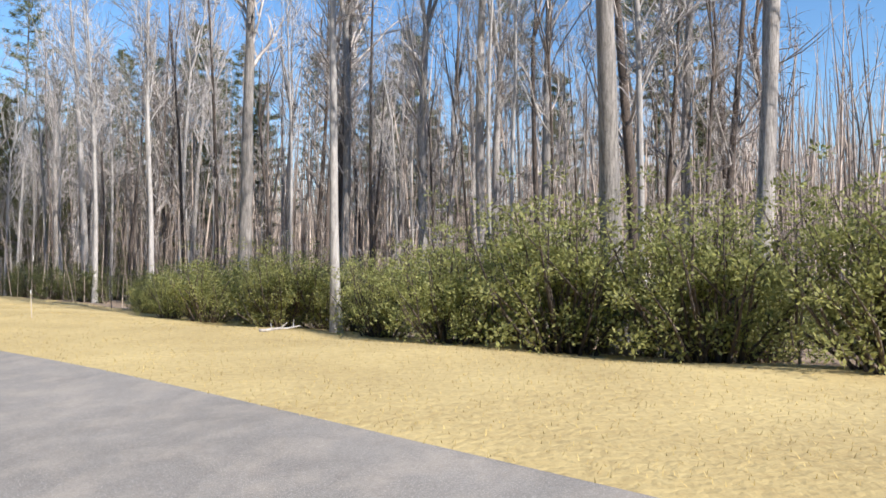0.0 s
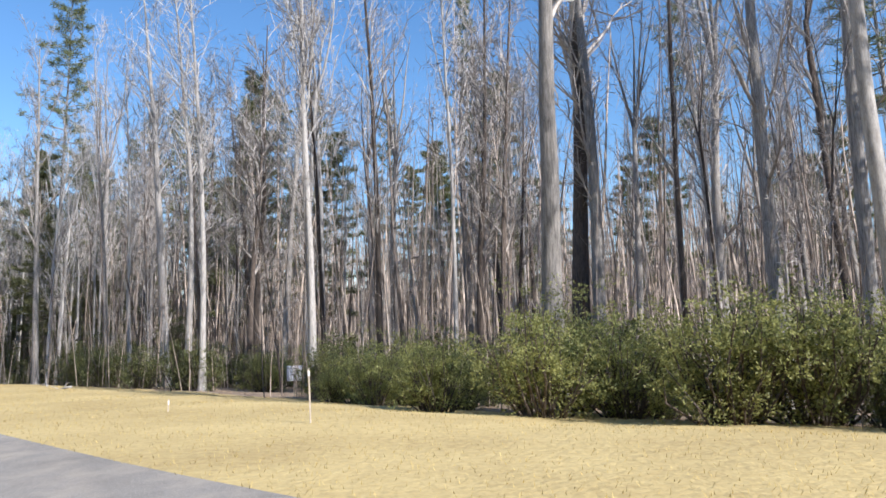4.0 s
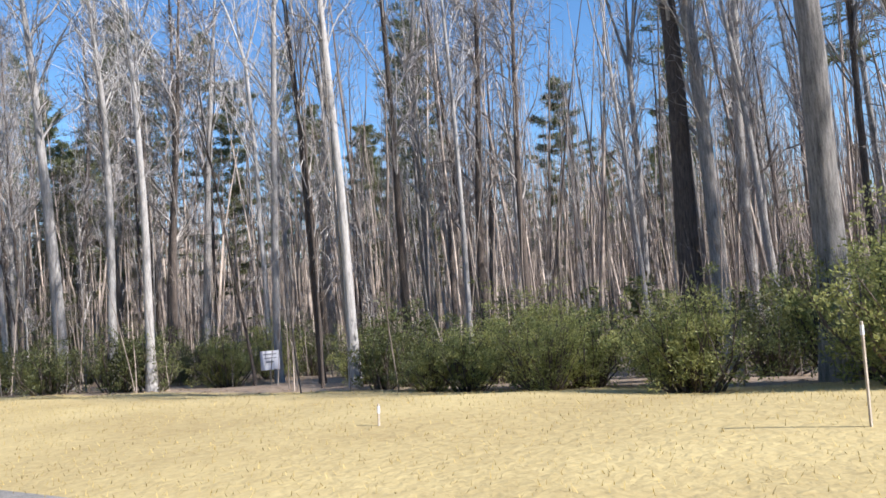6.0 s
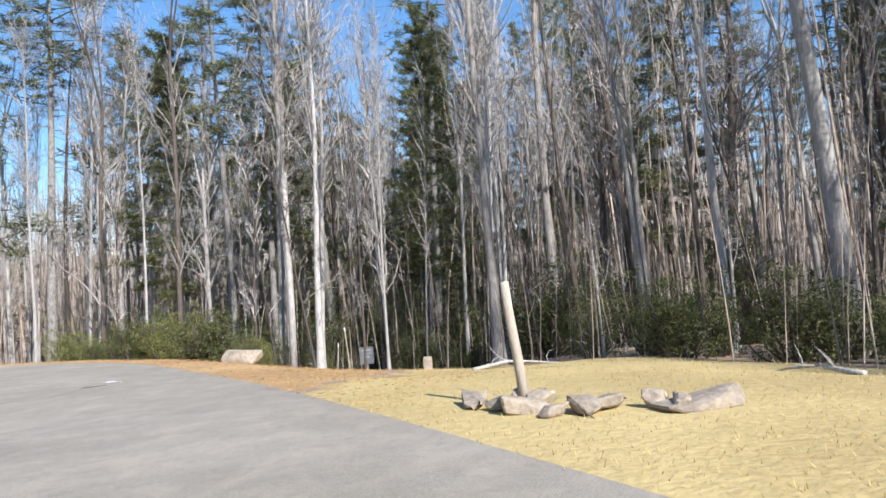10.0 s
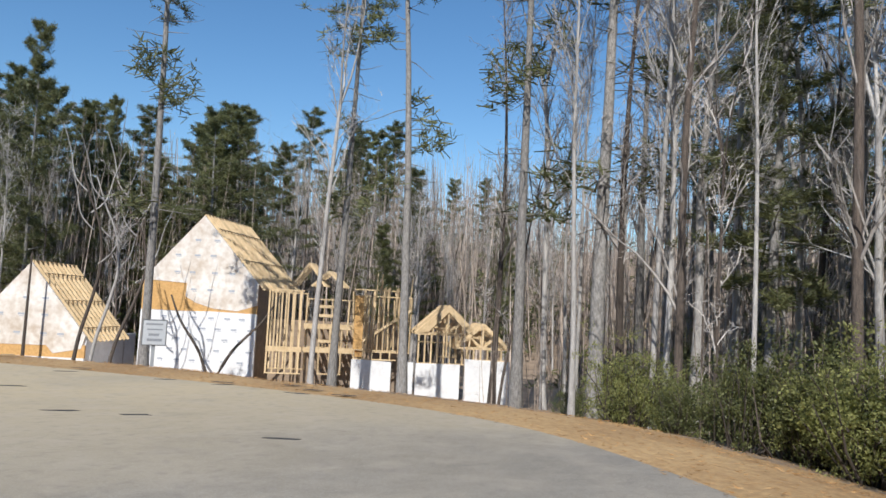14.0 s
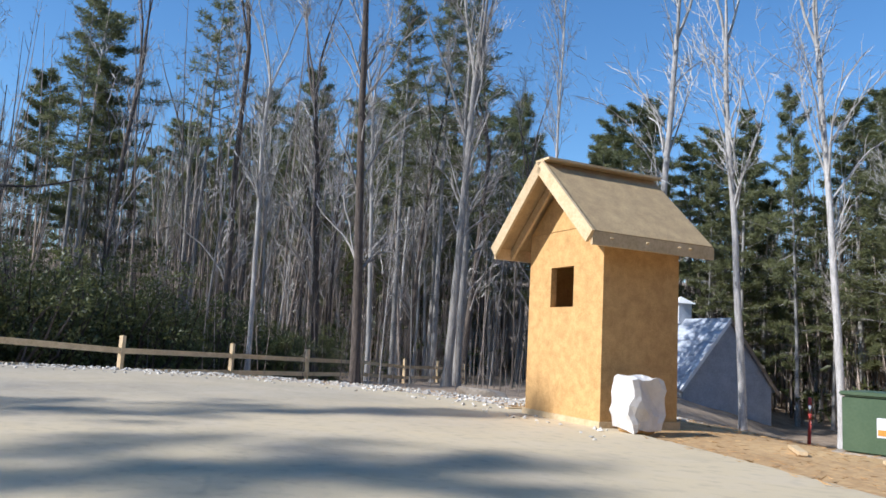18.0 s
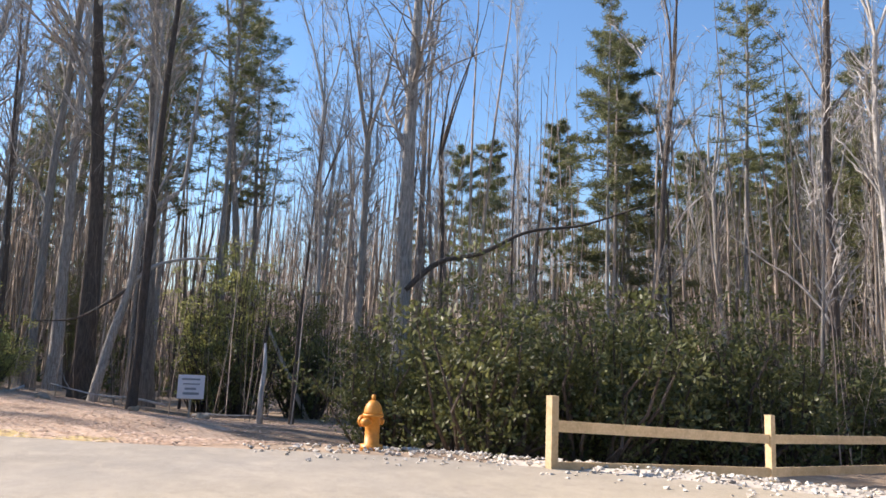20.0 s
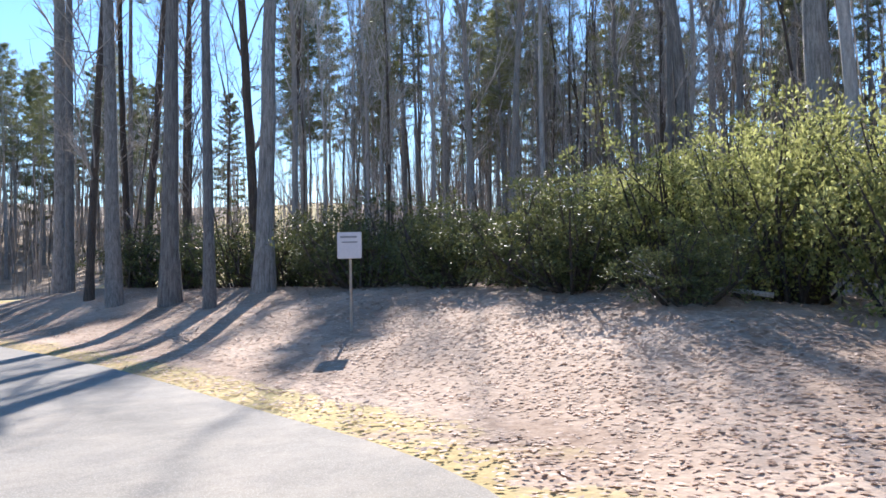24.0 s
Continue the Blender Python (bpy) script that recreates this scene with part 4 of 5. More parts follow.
# house wrap again, with the shade of walls turned from the sun in its grey
SHADED_WRAP = surf("grey_wrap", (0.3, 0.32, 0.36), (0.46, 0.48, 0.52), 1.4, 0.6, 0.3, fine=8)


def marks(root, spots, y):
    """Faint print on the wrap: a broad bar over a thin one."""
    for xx, zz in spots:
        m = Mesh()
        m.box((xx, y, zz), (0.36, 0.006, 0.1))
        m.box((xx + 0.05, y, zz - 0.11), (0.3, 0.006, 0.025))
        part("printed_mark", m, MARK, root)


def open_roof(root, width, depth, e, p, gap, battens=4, sides=(-1, 1), over=1.09):
    n = int(depth / gap)
    for i in range(n + 1):
        yy = 0.25 + (depth - 0.3) * i / n
        for s in sides:
            stick("rafter", (width / 2, yy, p + 0.05), (width / 2 + s * width / 2 * over, yy, p + 0.05 + (e - p) * over), 0.05, 0.16, LUMBER, root)
    for s in sides:
        for k in range(1, battens + 1):
            u = k / (battens + 0.4)
            c = Vector((width / 2 + s * width / 2 * u, 0, p + (e - p) * u + (0.15 if k % 2 else -0.06)))
            stick("purlin", c + Vector((0, 0.2, 0)), c + Vector((0, depth, 0)), 0.08, 0.04, LUMBER, root)
    stick("ridge_beam", (width / 2, 0.15, p + 0.02), (width / 2, depth, p + 0.02), 0.05, 0.2, LUMBER, root)


RZ = 47.1


def main_house():
    root = tagged(new("main_house"), "two-storey house shell in white wrap with bare rafters", "house")
    base = -2.47
    root.matrix_basis = pose(-84.17, 47.82, base, 0, 0, RZ)
    w, d, e, p, bd, low = 7.2, 6.4, 5.05, 8.96, 3.33, -2.0
    panel("lower_wall", [(0, 0, low), (w, 0, low), (w, 0, bd), (4.4, 0, bd + 0.04), (2.2, 0, bd - 0.03), (0, 0, bd)], 0.15, (0, 1, 0), WRAP, root, "clean white printed house wrap")
    panel("sheathing", [(0, 0.03, bd), (w, 0.03, bd), (w, 0.03, e), (0, 0.03, e)], 0.1, (0, 1, 0), OSB, root, "bare tan strand board")
    panel("gable_wrap", [(0.0, 0, e + 0.05), (2.8, 0, e - 0.1), (2.75, 0, bd + 0.85), (3.4, 0, bd + 0.5), (4.6, 0, bd + 0.2), (6.0, 0, bd + 0.12), (w, 0, bd + 0.5), (w, 0, e), (w / 2, 0, p)], 0.12, (0, 1, 0), STAINED, root, "loose stained house wrap on the gable")
    panel("side_wall", [(0, 0.15, low), (0, d, low), (0, d, e), (0, 0.15, e)], 0.15, (1, 0, 0), WRAP, root)
    panel("side_wall", [(w, 0.15, low), (w, d, low), (w, d, e), (w, 0.15, e)], -0.15, (1, 0, 0), SHADED_OLD_OSB, root, "weathered strand board, its brown darkened for shade")
    panel("back_wall", [(0, d, low), (w, d, low), (w, d, e), (w / 2, d, p), (0, d, e)], 0.15, (0, 1, 0), OSB, root)
    panel("roof_deck", [(w / 2, 0.3, p - 0.2), (0.1, 0.3, e - 0.1), (0.1, d, e - 0.1), (w / 2, d, p - 0.2)], 0.02, (0, 0, 1), OSB, root)
    panel("eave_flap", [(-0.5, -0.05, e - 0.25), (0.1, -0.05, e + 0.1), (0.1, 0.6, e + 0.1), (-0.5, 0.6, e - 0.25)], 0.03, (0, 0, 1), WRAP, root, "torn flap of wrap at the eave")
    open_roof(root, w, d, e, p, 0.45, 4)
    for xx, hh in ((w + 1.0, 1.7), (w + 2.3, 1.2)):
        for k in range(5):
            y0 = d - 0.6 + k * 0.28
            for s in (-1, 1):
                stick("dormer_rafter", (xx, y0, e + hh), (xx + s * 1.1, y0, e + 0.2), 0.05, 0.12, LUMBER, root)
    rr = np.random.default_rng(3)
    marks(root, [(xx + rr.uniform(-0.06, 0.06) + (0.49 if k % 2 else 0), zz) for k, zz in enumerate(np.arange(0.5, bd - 0.2, 0.62)) for xx in np.arange(0.5, w - 0.7, 0.98)], -0.006)
    marks(root, [(xx + rr.uniform(-0.2, 0.2), zz) for zz in (4.6, 5.6, 6.6, 7.5) for xx in np.arange(0.9, w - 0.6, 1.15) if abs(xx - w / 2) < (p - zz) / (p - e) * w / 2 - 0.55 and (xx > 3.0 or zz > 5)], -0.006)


def small_house():
    root = tagged(new("small_house"), "low house shell in warm white wrap with bare rafters", "house")
    base = -3.27
    root.matrix_basis = pose(-86.05, 39.23, base, 0, 0, 53.7)
    w, d, e, p, bd, low = 6.74, 4.5, 2.55, 6.44, 1.35, -1.2
    panel("lower_wall", [(0, 0, low), (w, 0, low), (w, 0, bd), (0, 0, bd)], 0.15, (0, 1, 0), WRAP, root, "clean white printed house wrap")
    panel("sheathing", [(0, 0.03, bd), (w, 0.03, bd), (w, 0.03, e - 0.5), (0, 0.03, e - 0.5)], 0.1, (0, 1, 0), OSB, root, "bare tan strand board")
    panel("gable_wrap", [(0, 0, bd + 0.55), (4.6, 0, bd + 0.62), (5.0, 0, bd + 0.2), (w - 0.2, 0, bd + 0.5), (w, 0, e), (w / 2, 0, p), (0, 0, e)], 0.12, (0, 1, 0), STAINED, root, "stained house wrap on the gable")
    panel("side_wall", [(0, 0.15, low), (0, d, low), (0, d, e), (0, 0.15, e)], 0.15, (1, 0, 0), WRAP, root)
    panel("side_wall", [(w, 0.15, low), (w, d + 1.5, low), (w, d + 1.5, e), (w, 0.15, e)], -0.15, (1, 0, 0), WRAP, root)
    panel("back_wall", [(0, d, 0), (w, d, 0), (w, d, e), (w / 2, d, p), (0, d, e)], 0.15, (0, 1, 0), SHADED_OLD_OSB, root)
    panel("corner_return", [(-0.9, 0.1, e - 1.0), (0, 0.1, e - 0.7), (0, 0.1, e + 0.1), (-0.9, 0.1, e + 0.05)], 0.5, (0, 1, 0), WRAP, root)
    open_roof(root, w, d, e, p, 0.46, 5)
    rr = np.random.default_rng(5)
    marks(root, [(xx + rr.uniform(-0.06, 0.06), 0.75) for xx in np.arange(0.6, w - 0.5, 0.98)], -0.006)
    marks(root, [(xx + rr.uniform(-0.2, 0.2), zz) for zz in (2.6, 3.6, 4.5) for xx in np.arange(0.9, w - 0.5, 1.1) if abs(xx - w / 2) < (p - zz) / (p - e) * w / 2 - 0.55], -0.006)


def framed_house():
    """The open timber frame to the right: stud walls, platforms and trusses."""
    root = tagged(new("framed_house"), "open timber house frame of studs, braces and trusses", "house")
    root.matrix_basis = pose(-76.71, 52.64, -2.4, 0, 0, 66.0)
    rr = np.random.default_rng(9)

    def studs(x0, x1, y, z0, z1, gap=0.4, jitter=0.0):
        for xx in np.arange(x0, x1 + 0.01, gap):
            stick("stud", (xx, y, z0), (xx + rr.normal(0, jitter), y + rr.normal(0, jitter), z1 + rr.normal(0, jitter)), 0.05, 0.09, LUMBER, root)
        for zz in (z0, z1):
            stick("plate", (x0 - 0.05, y, zz), (x1 + 0.05, y, zz), 0.09, 0.06, LUMBER, root)

    studs(0.2, 2.0, 0, 0.2, 4.7, 0.34)
    stick("header", (0.15, 0, 1.5), (2.05, 0, 1.5), 0.06, 0.28, LUMBER, root)
    studs(0.2, 2.2, 3.0, 0.2, 4.6, 0.4)
    panel("sheathing", [(0.1, 4.4, -2), (8.2, 4.4, -2), (8.2, 4.4, 3.0), (0.1, 4.4, 3.0)], 0.1, (0, 1, 0), SHADED_OLD_OSB, root, "weathered strand board, its brown darkened for shade")
    for zz in (1.5, 2.8):
        stick("floor_edge", (2.1, 0.3, zz), (5.0, 0.3, zz), 0.06, 0.28, LUMBER, root)
        for xx in np.arange(2.2, 5.0, 0.4):
            stick("joist", (xx, 0.35, zz), (xx, 4.3, zz), 0.05, 0.24, LUMBER, root)
    studs(2.3, 4.9, 1.2, 1.6, 4.3, 0.45, 0.04)
    studs(3.0, 4.2, 0.3, 0.2, 2.7, 0.6, 0.05)
    for zz in (2.0, 3.4, 3.9):
        stick("rail", (2.9, 0.2, zz), (4.0, 0.2, zz), 0.05, 0.16, LUMBER, root)
    studs(5.0, 8.0, 0.4, 1.5, 4.6, 0.3, 0.07)
    studs(5.0, 8.0, 2.6, 1.5, 5.0, 0.3, 0.12)
    for q in range(14):
        xx = rr.uniform(5.2, 8.2)
        stick("loose_stud", (xx, rr.uniform(0.8, 2.4), 1.5), (xx + rr.normal(0, 0.25), rr.uniform(0.8, 2.4), rr.uniform(4.6, 6.0)), 0.04, 0.08, LUMBER, root)
    stick("brace", (5.1, 0.3, 1.9), (8.0, 0.3, 3.9), 0.05, 0.14, LUMBER, root)
    panel("post_panel", [(4.85, 0.2, 1.2), (5.35, 0.2, 1.2), (5.35, 0.2, 4.6), (4.85, 0.2, 4.6)], 0.1, (0, 1, 0), OSB, root)
    panel("low_wall", [(4.8, 0, -2), (7.0, 0, -2), (7.0, 0, 1.0), (4.8, 0, 1.1)], 0.15, (0, 1, 0), WRAP, root, "white wrapped foundation wall")
    studs(4.9, 7.2, 0.1, 1.1, 1.6, 0.5)
    panel("low_wall", [(7.6, 0.4, -2), (8.3, 0.4, -2), (8.3, 0.4, 1.0), (7.6, 0.4, 1.0)], 0.15, (0, 1, 0), WRAP, root, "white wrapped foundation wall")
    panel("low_wall", [(8.4, 0, -2), (10.9, 0, -2), (10.9, 0, 1.0), (8.4, 0, 1.0)], 0.15, (0, 1, 0), WRAP, root, "white wrapped foundation wall")
    panel("low_wall", [(11.1, -0.4, -2), (13.7, -0.4, -2), (13.7, -0.4, 1.25), (11.1, -0.4, 1.35)], 0.15, (0, 1, 0), WRAP, root, "white wrapped foundation wall")
    studs(8.5, 11.6, 0.1, 1.0, 2.2, 0.36)
    studs(8.5, 11.6, 0.1, 2.2, 2.7, 0.36)
    studs(9.6, 10.6, 0.05, 1.4, 3.0, 0.5)
    studs(11.2, 13.6, -0.3, 1.3, 2.0, 0.4)

    def truss(cx, half, z0, top, y):
        m = Mesh()
        for s in (-1, 1):
            beam(m, (cx + s * half, y, z0), (cx, y, top), 0.06, 0.2)
            beam(m, (cx + s * half * 0.5, y, z0), (cx + s * half * 0.45, y, z0 + (top - z0) * 0.5), 0.04, 0.09)
            beam(m, (cx, y, z0), (cx + s * half * 0.5, y, z0 + (top - z0) * 0.5), 0.04, 0.09)
        beam(m, (cx - half, y, z0), (cx + half, y, z0), 0.05, 0.12)
        beam(m, (cx, y, z0), (cx, y, top), 0.04, 0.09)
        part("truss", m, LUMBER, root)

    for k in range(6):
        truss(10.15, 1.75, 2.65, 4.25, 0.1 + k * 0.55)
    for k in range(6):
        truss(12.1, 1.6, 1.95, 3.3, -0.3 + k * 0.5)
    panel("gable_board", [(8.5, 0.0, 2.75), (10.15, 0.0, 4.35), (11.8, 0.0, 2.75), (11.3, 0.0, 2.75), (10.15, 0.0, 3.9), (9.0, 0.0, 2.75)], 0.06, (0, 1, 0), LUMBER, root, "pale new gable boards")


def shed():
    root = tagged(new("barn_house"), "low house with a silver underlay roof and small cupola", "house")
    root.matrix_basis = pose(-102.26, 25.44, -3.9, 0, 0, 133.7)
    ln, half, e, p, wx, ww, wf = 10.96, 3.69, 2.9, 7.3, 7.44, 3.52, -1.65
    panel("front_wall", [(0, 0, 0), (wx - ww, 0, 0), (wx - ww, 0, e), (0, 0, e)], 0.2, (0, 1, 0), SHADED_WRAP, root)
    panel("back_wall", [(0, 2 * half, 0), (ln, 2 * half, 0), (ln, 2 * half, e), (0, 2 * half, e)], -0.2, (0, 1, 0), SHADED_WRAP, root)
    for xx, mat in ((0, WRAP), (ln - 0.2, SHADED_WRAP)):
        panel("gable_wall", [(xx, 0, 0), (xx, 2 * half, 0), (xx, 2 * half, e), (xx, half, p), (xx, 0, e)], 0.2, (1, 0, 0), mat, root, "white wrapped gable wall" if mat is WRAP else "")
    panel("wing_gable", [(wx - ww, wf, 0), (wx + ww, wf, 0), (wx + ww, wf, e), (wx, wf, p), (wx - ww, wf, e)], 0.2, (0, 1, 0), SHADED_WRAP, root, "grey wrapped gable wall with printed marks")
    for s in (-1, 1):
        panel("wing_wall", [(wx + s * ww, wf + 0.2, 0), (wx + s * ww, 0.2, 0), (wx + s * ww, 0.2, e), (wx + s * ww, wf + 0.2, e)], -s * 0.2, (1, 0, 0), SHADED_WRAP, root)
        ex, ez = wx + s * ww * 1.1, p - 1.1 * (p - e)
        panel("wing_roof", [(wx, wf - 0.3, p + 0.16), (wx, half, p + 0.16), (ex, -0.25, ez + 0.16), (ex, wf - 0.3, ez + 0.16)], 0.06, (0, 0, 1), SHINGLE, root, "wrinkled silver roofing underlay, partial tree shade darkened into its colour")
        stick("barge_board", (wx, wf - 0.28, p + 0.08), (ex, wf - 0.28, ez + 0.08), 0.05, 0.22, SHADED_OLD_OSB if s > 0 else WRAP, root)
        y1 = -0.45 if s < 0 else 2 * half + 0.45
        zz = e - 0.45 * (p - e) / half
        panel("roof_slope", [(-0.3, half, p + 0.1), (ln + 0.1, half, p + 0.1), (ln + 0.1, y1, zz + 0.1), (-0.3, y1, zz + 0.1)], 0.06, (0, 0, 1), SHINGLE, root, "wrinkled silver roofing underlay, partial tree shade darkened into its colour")
    stick("eave_board", (-0.3, -0.45, e - 0.5), (wx - ww, -0.45, e - 0.5), 0.04, 0.16, WRAP, root)
    # the wall is closed here: a dark sheet imitates the opening's unlit inside
    panel("wall_opening", [(2.0, -0.03, 0.1), (3.5, -0.03, 0.1), (3.5, -0.03, 1.7), (2.0, -0.03, 1.7)], 0.02, (0, 1, 0), BARK_DARK, root, "dark unglazed opening")
    rr = np.random.default_rng(8)
    marks(root, [(xx + rr.uniform(-0.1, 0.1), zz) for zz in (0.9, 1.8, 2.7, 3.7, 4.7) for xx in np.arange(wx - 2.6, wx + 2.8, 1.2) if abs(xx - wx) < min(3.0, (p - zz) / (p - e) * ww - 0.6)], wf - 0.006)
    m = Mesh()
    m.box((wx, half, p + 0.6), (1.1, 1.1, 1.5))
    cup = part("cupola", m, WRAP, root, "white square cupola")
    m = Mesh()
    b, t = p + 1.35, p + 1.9
    m.add([(wx - 0.8, half - 0.8, b), (wx + 0.8, half - 0.8, b), (wx + 0.8, half + 0.8, b), (wx - 0.8, half + 0.8, b), (wx, half, t)], [(0, 1, 4), (1, 2, 4), (2, 3, 4), (3, 0, 4), (3, 2, 1, 0)])
    part("cupola_roof", m, WRAP, cup)


main_house()
small_house()
framed_house()
shed()


def kiosk():
    root = tagged(new("kiosk"), "narrow strand board kiosk with a steep gable roof beside the road", "kiosk")
    root.matrix_basis = pose(-62.25, 34.25, gz(-62.25, 34.25) + 0.02, 0, 0, 52.2)
    w, d, h, p = 0.80, 0.59, 2.41, 3.16
    x0, x1, z0, z1 = -0.29, 0.21, 1.42, 1.94
    for nm, yy, dr in (("front_wall", -d, 1), ("back_wall", d, -1)):
        m = Mesh()
        rim = [(-w, 0), (w, 0), (w, h), (-w, h), (x0, z0), (x1, z0), (x1, z1), (x0, z1)]
        around = [(i, (i + 1) % 4, (i + 1) % 4 + 4, i + 4) for i in range(4)]
        edge = [(i, (i + 1) % 4, (i + 1) % 4 + 8, i + 8) for i in range(4)] + [(i + 4, i + 12, (i + 1) % 4 + 12, (i + 1) % 4 + 4) for i in range(4)]
        m.add([(a, yy, c) for a, c in rim] + [(a, yy + 0.09 * dr, c) for a, c in rim], around + [tuple(v + 8 for v in q[::-1]) for q in around] + edge)
        part(nm, m, OSB, root)
        panel("gable_panel", [(-w, yy, h + 0.008), (w, yy, h + 0.008), (0, yy, p)], 0.09 * dr, (0, 1, 0), OSB, root)
    for s in (-1, 1):
        panel("side_wall", [(s * w, -d + 0.09, 0), (s * w, d - 0.09, 0), (s * w, d - 0.09, h), (s * w, -d + 0.09, h)], -s * 0.09, (1, 0, 0), OSB, root)
        ov = 1.36
        b = (s * w * ov, p + 0.09 + (h - p) * ov)
        panel("roof_panel", [(0, -d - 0.4, p + 0.09), (b[0], -d - 0.4, b[1]), (b[0], d + 0.28, b[1]), (0, d + 0.28, p + 0.09)], 0.025, (0, 0, 1), ROOF_OSB, root, "weathered strand board roof")
        stick("barge_board", (0, -d - 0.43, p + 0.04), (b[0], -d - 0.43, b[1] - 0.05), 0.04, 0.17, LUMBER, root, "pale new lumber")
        stick("fascia_board", (b[0], -d - 0.41, b[1] - 0.07), (b[0], d + 0.28, b[1] - 0.07), 0.04, 0.15, LUMBER, root, "pale new lumber")
        for yy in (-d - 0.14, -0.2, 0.3, d - 0.12):
            stick("rafter", (0, yy, p - 0.02), (b[0], yy, b[1] - 0.09), 0.04, 0.11, LUMBER, root)
    m = Mesh()
    m.box((0, 0, 0.02), (2 * w + 0.06, 2 * d + 0.06, 0.1))
    part("sill_plate", m, LUMBER, root)
    stick("ridge_cap", (0, -d - 0.4, p + 0.13), (0, d + 0.28, p + 0.13), 0.3, 0.03, LUMBER, root, "pale strip along the ridge")


kiosk()


# ---- things by the road ----
YELLOW = surf("yellow_plastic", (0.78, 0.68, 0.02), (0.92, 0.84, 0.05), 3, 0.5, 0.05)
BLACK = surf("black_plastic", (0.015, 0.015, 0.015), (0.04, 0.04, 0.04), 5, 0.6, 0.1)
ORANGE = surf("hydrant_paint", (0.52, 0.2, 0.025), (0.78, 0.35, 0.06), 6, 0.5, 0.2, fine=30)
GREEN_BOX = surf("green_enamel", (0.05, 0.09, 0.045), (0.085, 0.13, 0.07), 2, 0.45, 0.05)
PALE_METAL = surf("pale_enamel", (0.55, 0.57, 0.6), (0.72, 0.74, 0.76), 3, 0.4, 0.05)
GREY_METAL = surf("grey_enamel", (0.25, 0.27, 0.29), (0.36, 0.38, 0.4), 3, 0.45, 0.05)
SIGN = surf("sign_face", (0.42, 0.45, 0.48), (0.52, 0.55, 0.58), 2, 0.5, 0.03)
SIGN_PALE = surf("pale_sign_face", (0.66, 0.66, 0.7), (0.8, 0.8, 0.84), 2, 0.5, 0.03)
SIGN_EDGE = surf("sign_frame", (0.09, 0.1, 0.11), (0.14, 0.15, 0.16), 3, 0.5, 0.05)
PRINT = surf("sign_print", (0.2, 0.22, 0.25), (0.28, 0.3, 0.33), 3, 0.6, 0)
OLD_WOOD = surf("weathered_wood", (0.3, 0.25, 0.2), (0.56, 0.5, 0.42), 2.5, 0.9, 0.5, (6, 6, 1), 24, tint=0.15, lift=0.01)
RED = surf("red_plastic", (0.35, 0.04, 0.03), (0.5, 0.07, 0.05), 3, 0.5, 0)
BAG = surf("white_sheet", (0.6, 0.57, 0.54), (0.8, 0.77, 0.74), 2.5, 0.6, 0.7, fine=9, lift=0.04)
TAR = surf("tar", (0.02, 0.02, 0.02), (0.06, 0.055, 0.05), 4, 0.7, 0.2)


def thing(name, label, category, x, y, rz=0, tilt=(0, 0), dz=0.0, group=""):
    root = tagged(new(name), label, category, group)
    root.matrix_basis = pose(x, y, gz(x, y) + dz, tilt[0], tilt[1], rz)
    return root


def rod(name, pts, rad, mat, root, sides=10, label=""):
    m = Mesh()
    m.tube(pts, rad, sides, True)
    return part(name, m, mat, root, label, True)


def bevel_box(name, c, s, mat, root, r=0.02, label=""):
    bm = bmesh.new()
    bmesh.ops.create_cube(bm, size=1, matrix=Matrix.Translation(c) @ Matrix.Diagonal((*s, 1)))
    bmesh.ops.bevel(bm, geom=bm.edges[:], offset=r, segments=2, affect="EDGES")
    me = bpy.data.meshes.new(name)
    bm.to_mesh(me)
    bm.free()
    me.materials.append(mat)
    return part(name, me, mat, root, label)


# yellow utility marker
r = thing("utility_marker", "yellow plastic utility marker post in the dormant grass", "marker", -20.85, 28.4, 0, (0, -1.5))
rod("tube", [(0, 0, 0), (0, 0, 0.6), (0, 0, 1.32)], (0.047, 0.045, 0.042), YELLOW, r, 14)
rod("cap", [(0, 0, 1.32), (0, 0, 1.35), (0, 0, 1.365)], (0.046, 0.044, 0.02), YELLOW, r, 14, "domed yellow cap")
m = Mesh()
m.box((-0.045, -0.02, 0.08), (0.04, 0.05, 0.16))
part("bracket", m, BLACK, r, "small black bracket at the foot")

# stakes and pegs
for x, y, h, tilt in ((-10.55, 18.6, 0.74, (3, -2)), (-32.95, 41.8, 1.0, (0, -5)), (-34.4, 44.2, 0.7, (0, 4)), (-51.15, 8.0, 0.75, (0, 2)), (-13.6, 21.6, 0.22, (0, 3))):
    r = thing("survey_stake", "thin pale wooden survey stake in the ground", "stake", x, y, 20, tilt, group="survey stakes")
    m = Mesh()
    m.box((0, 0, h / 2 - 0.05), (0.021, 0.014, h + 0.1))
    part("shaft", m, OLD_WOOD, r)
    m = Mesh()
    m.box((0, 0, h - 0.06), (0.025, 0.018, 0.07))
    part("ribbon", m, SIGN_PALE, r, "pale flagging ribbon")

# leaning round post among the stones
r = thing("wooden_post", "weathered round wooden post among piled stones", "post", -27.5, 34.15, 10, (2, -6))
rod("shaft", [(0, 0, -0.1), (0.01, 0, 0.5), (0.0, 0.01, 1.0), (0.01, 0, 1.32)], (0.058, 0.052, 0.05, 0.046), OLD_WOOD, r, 12)


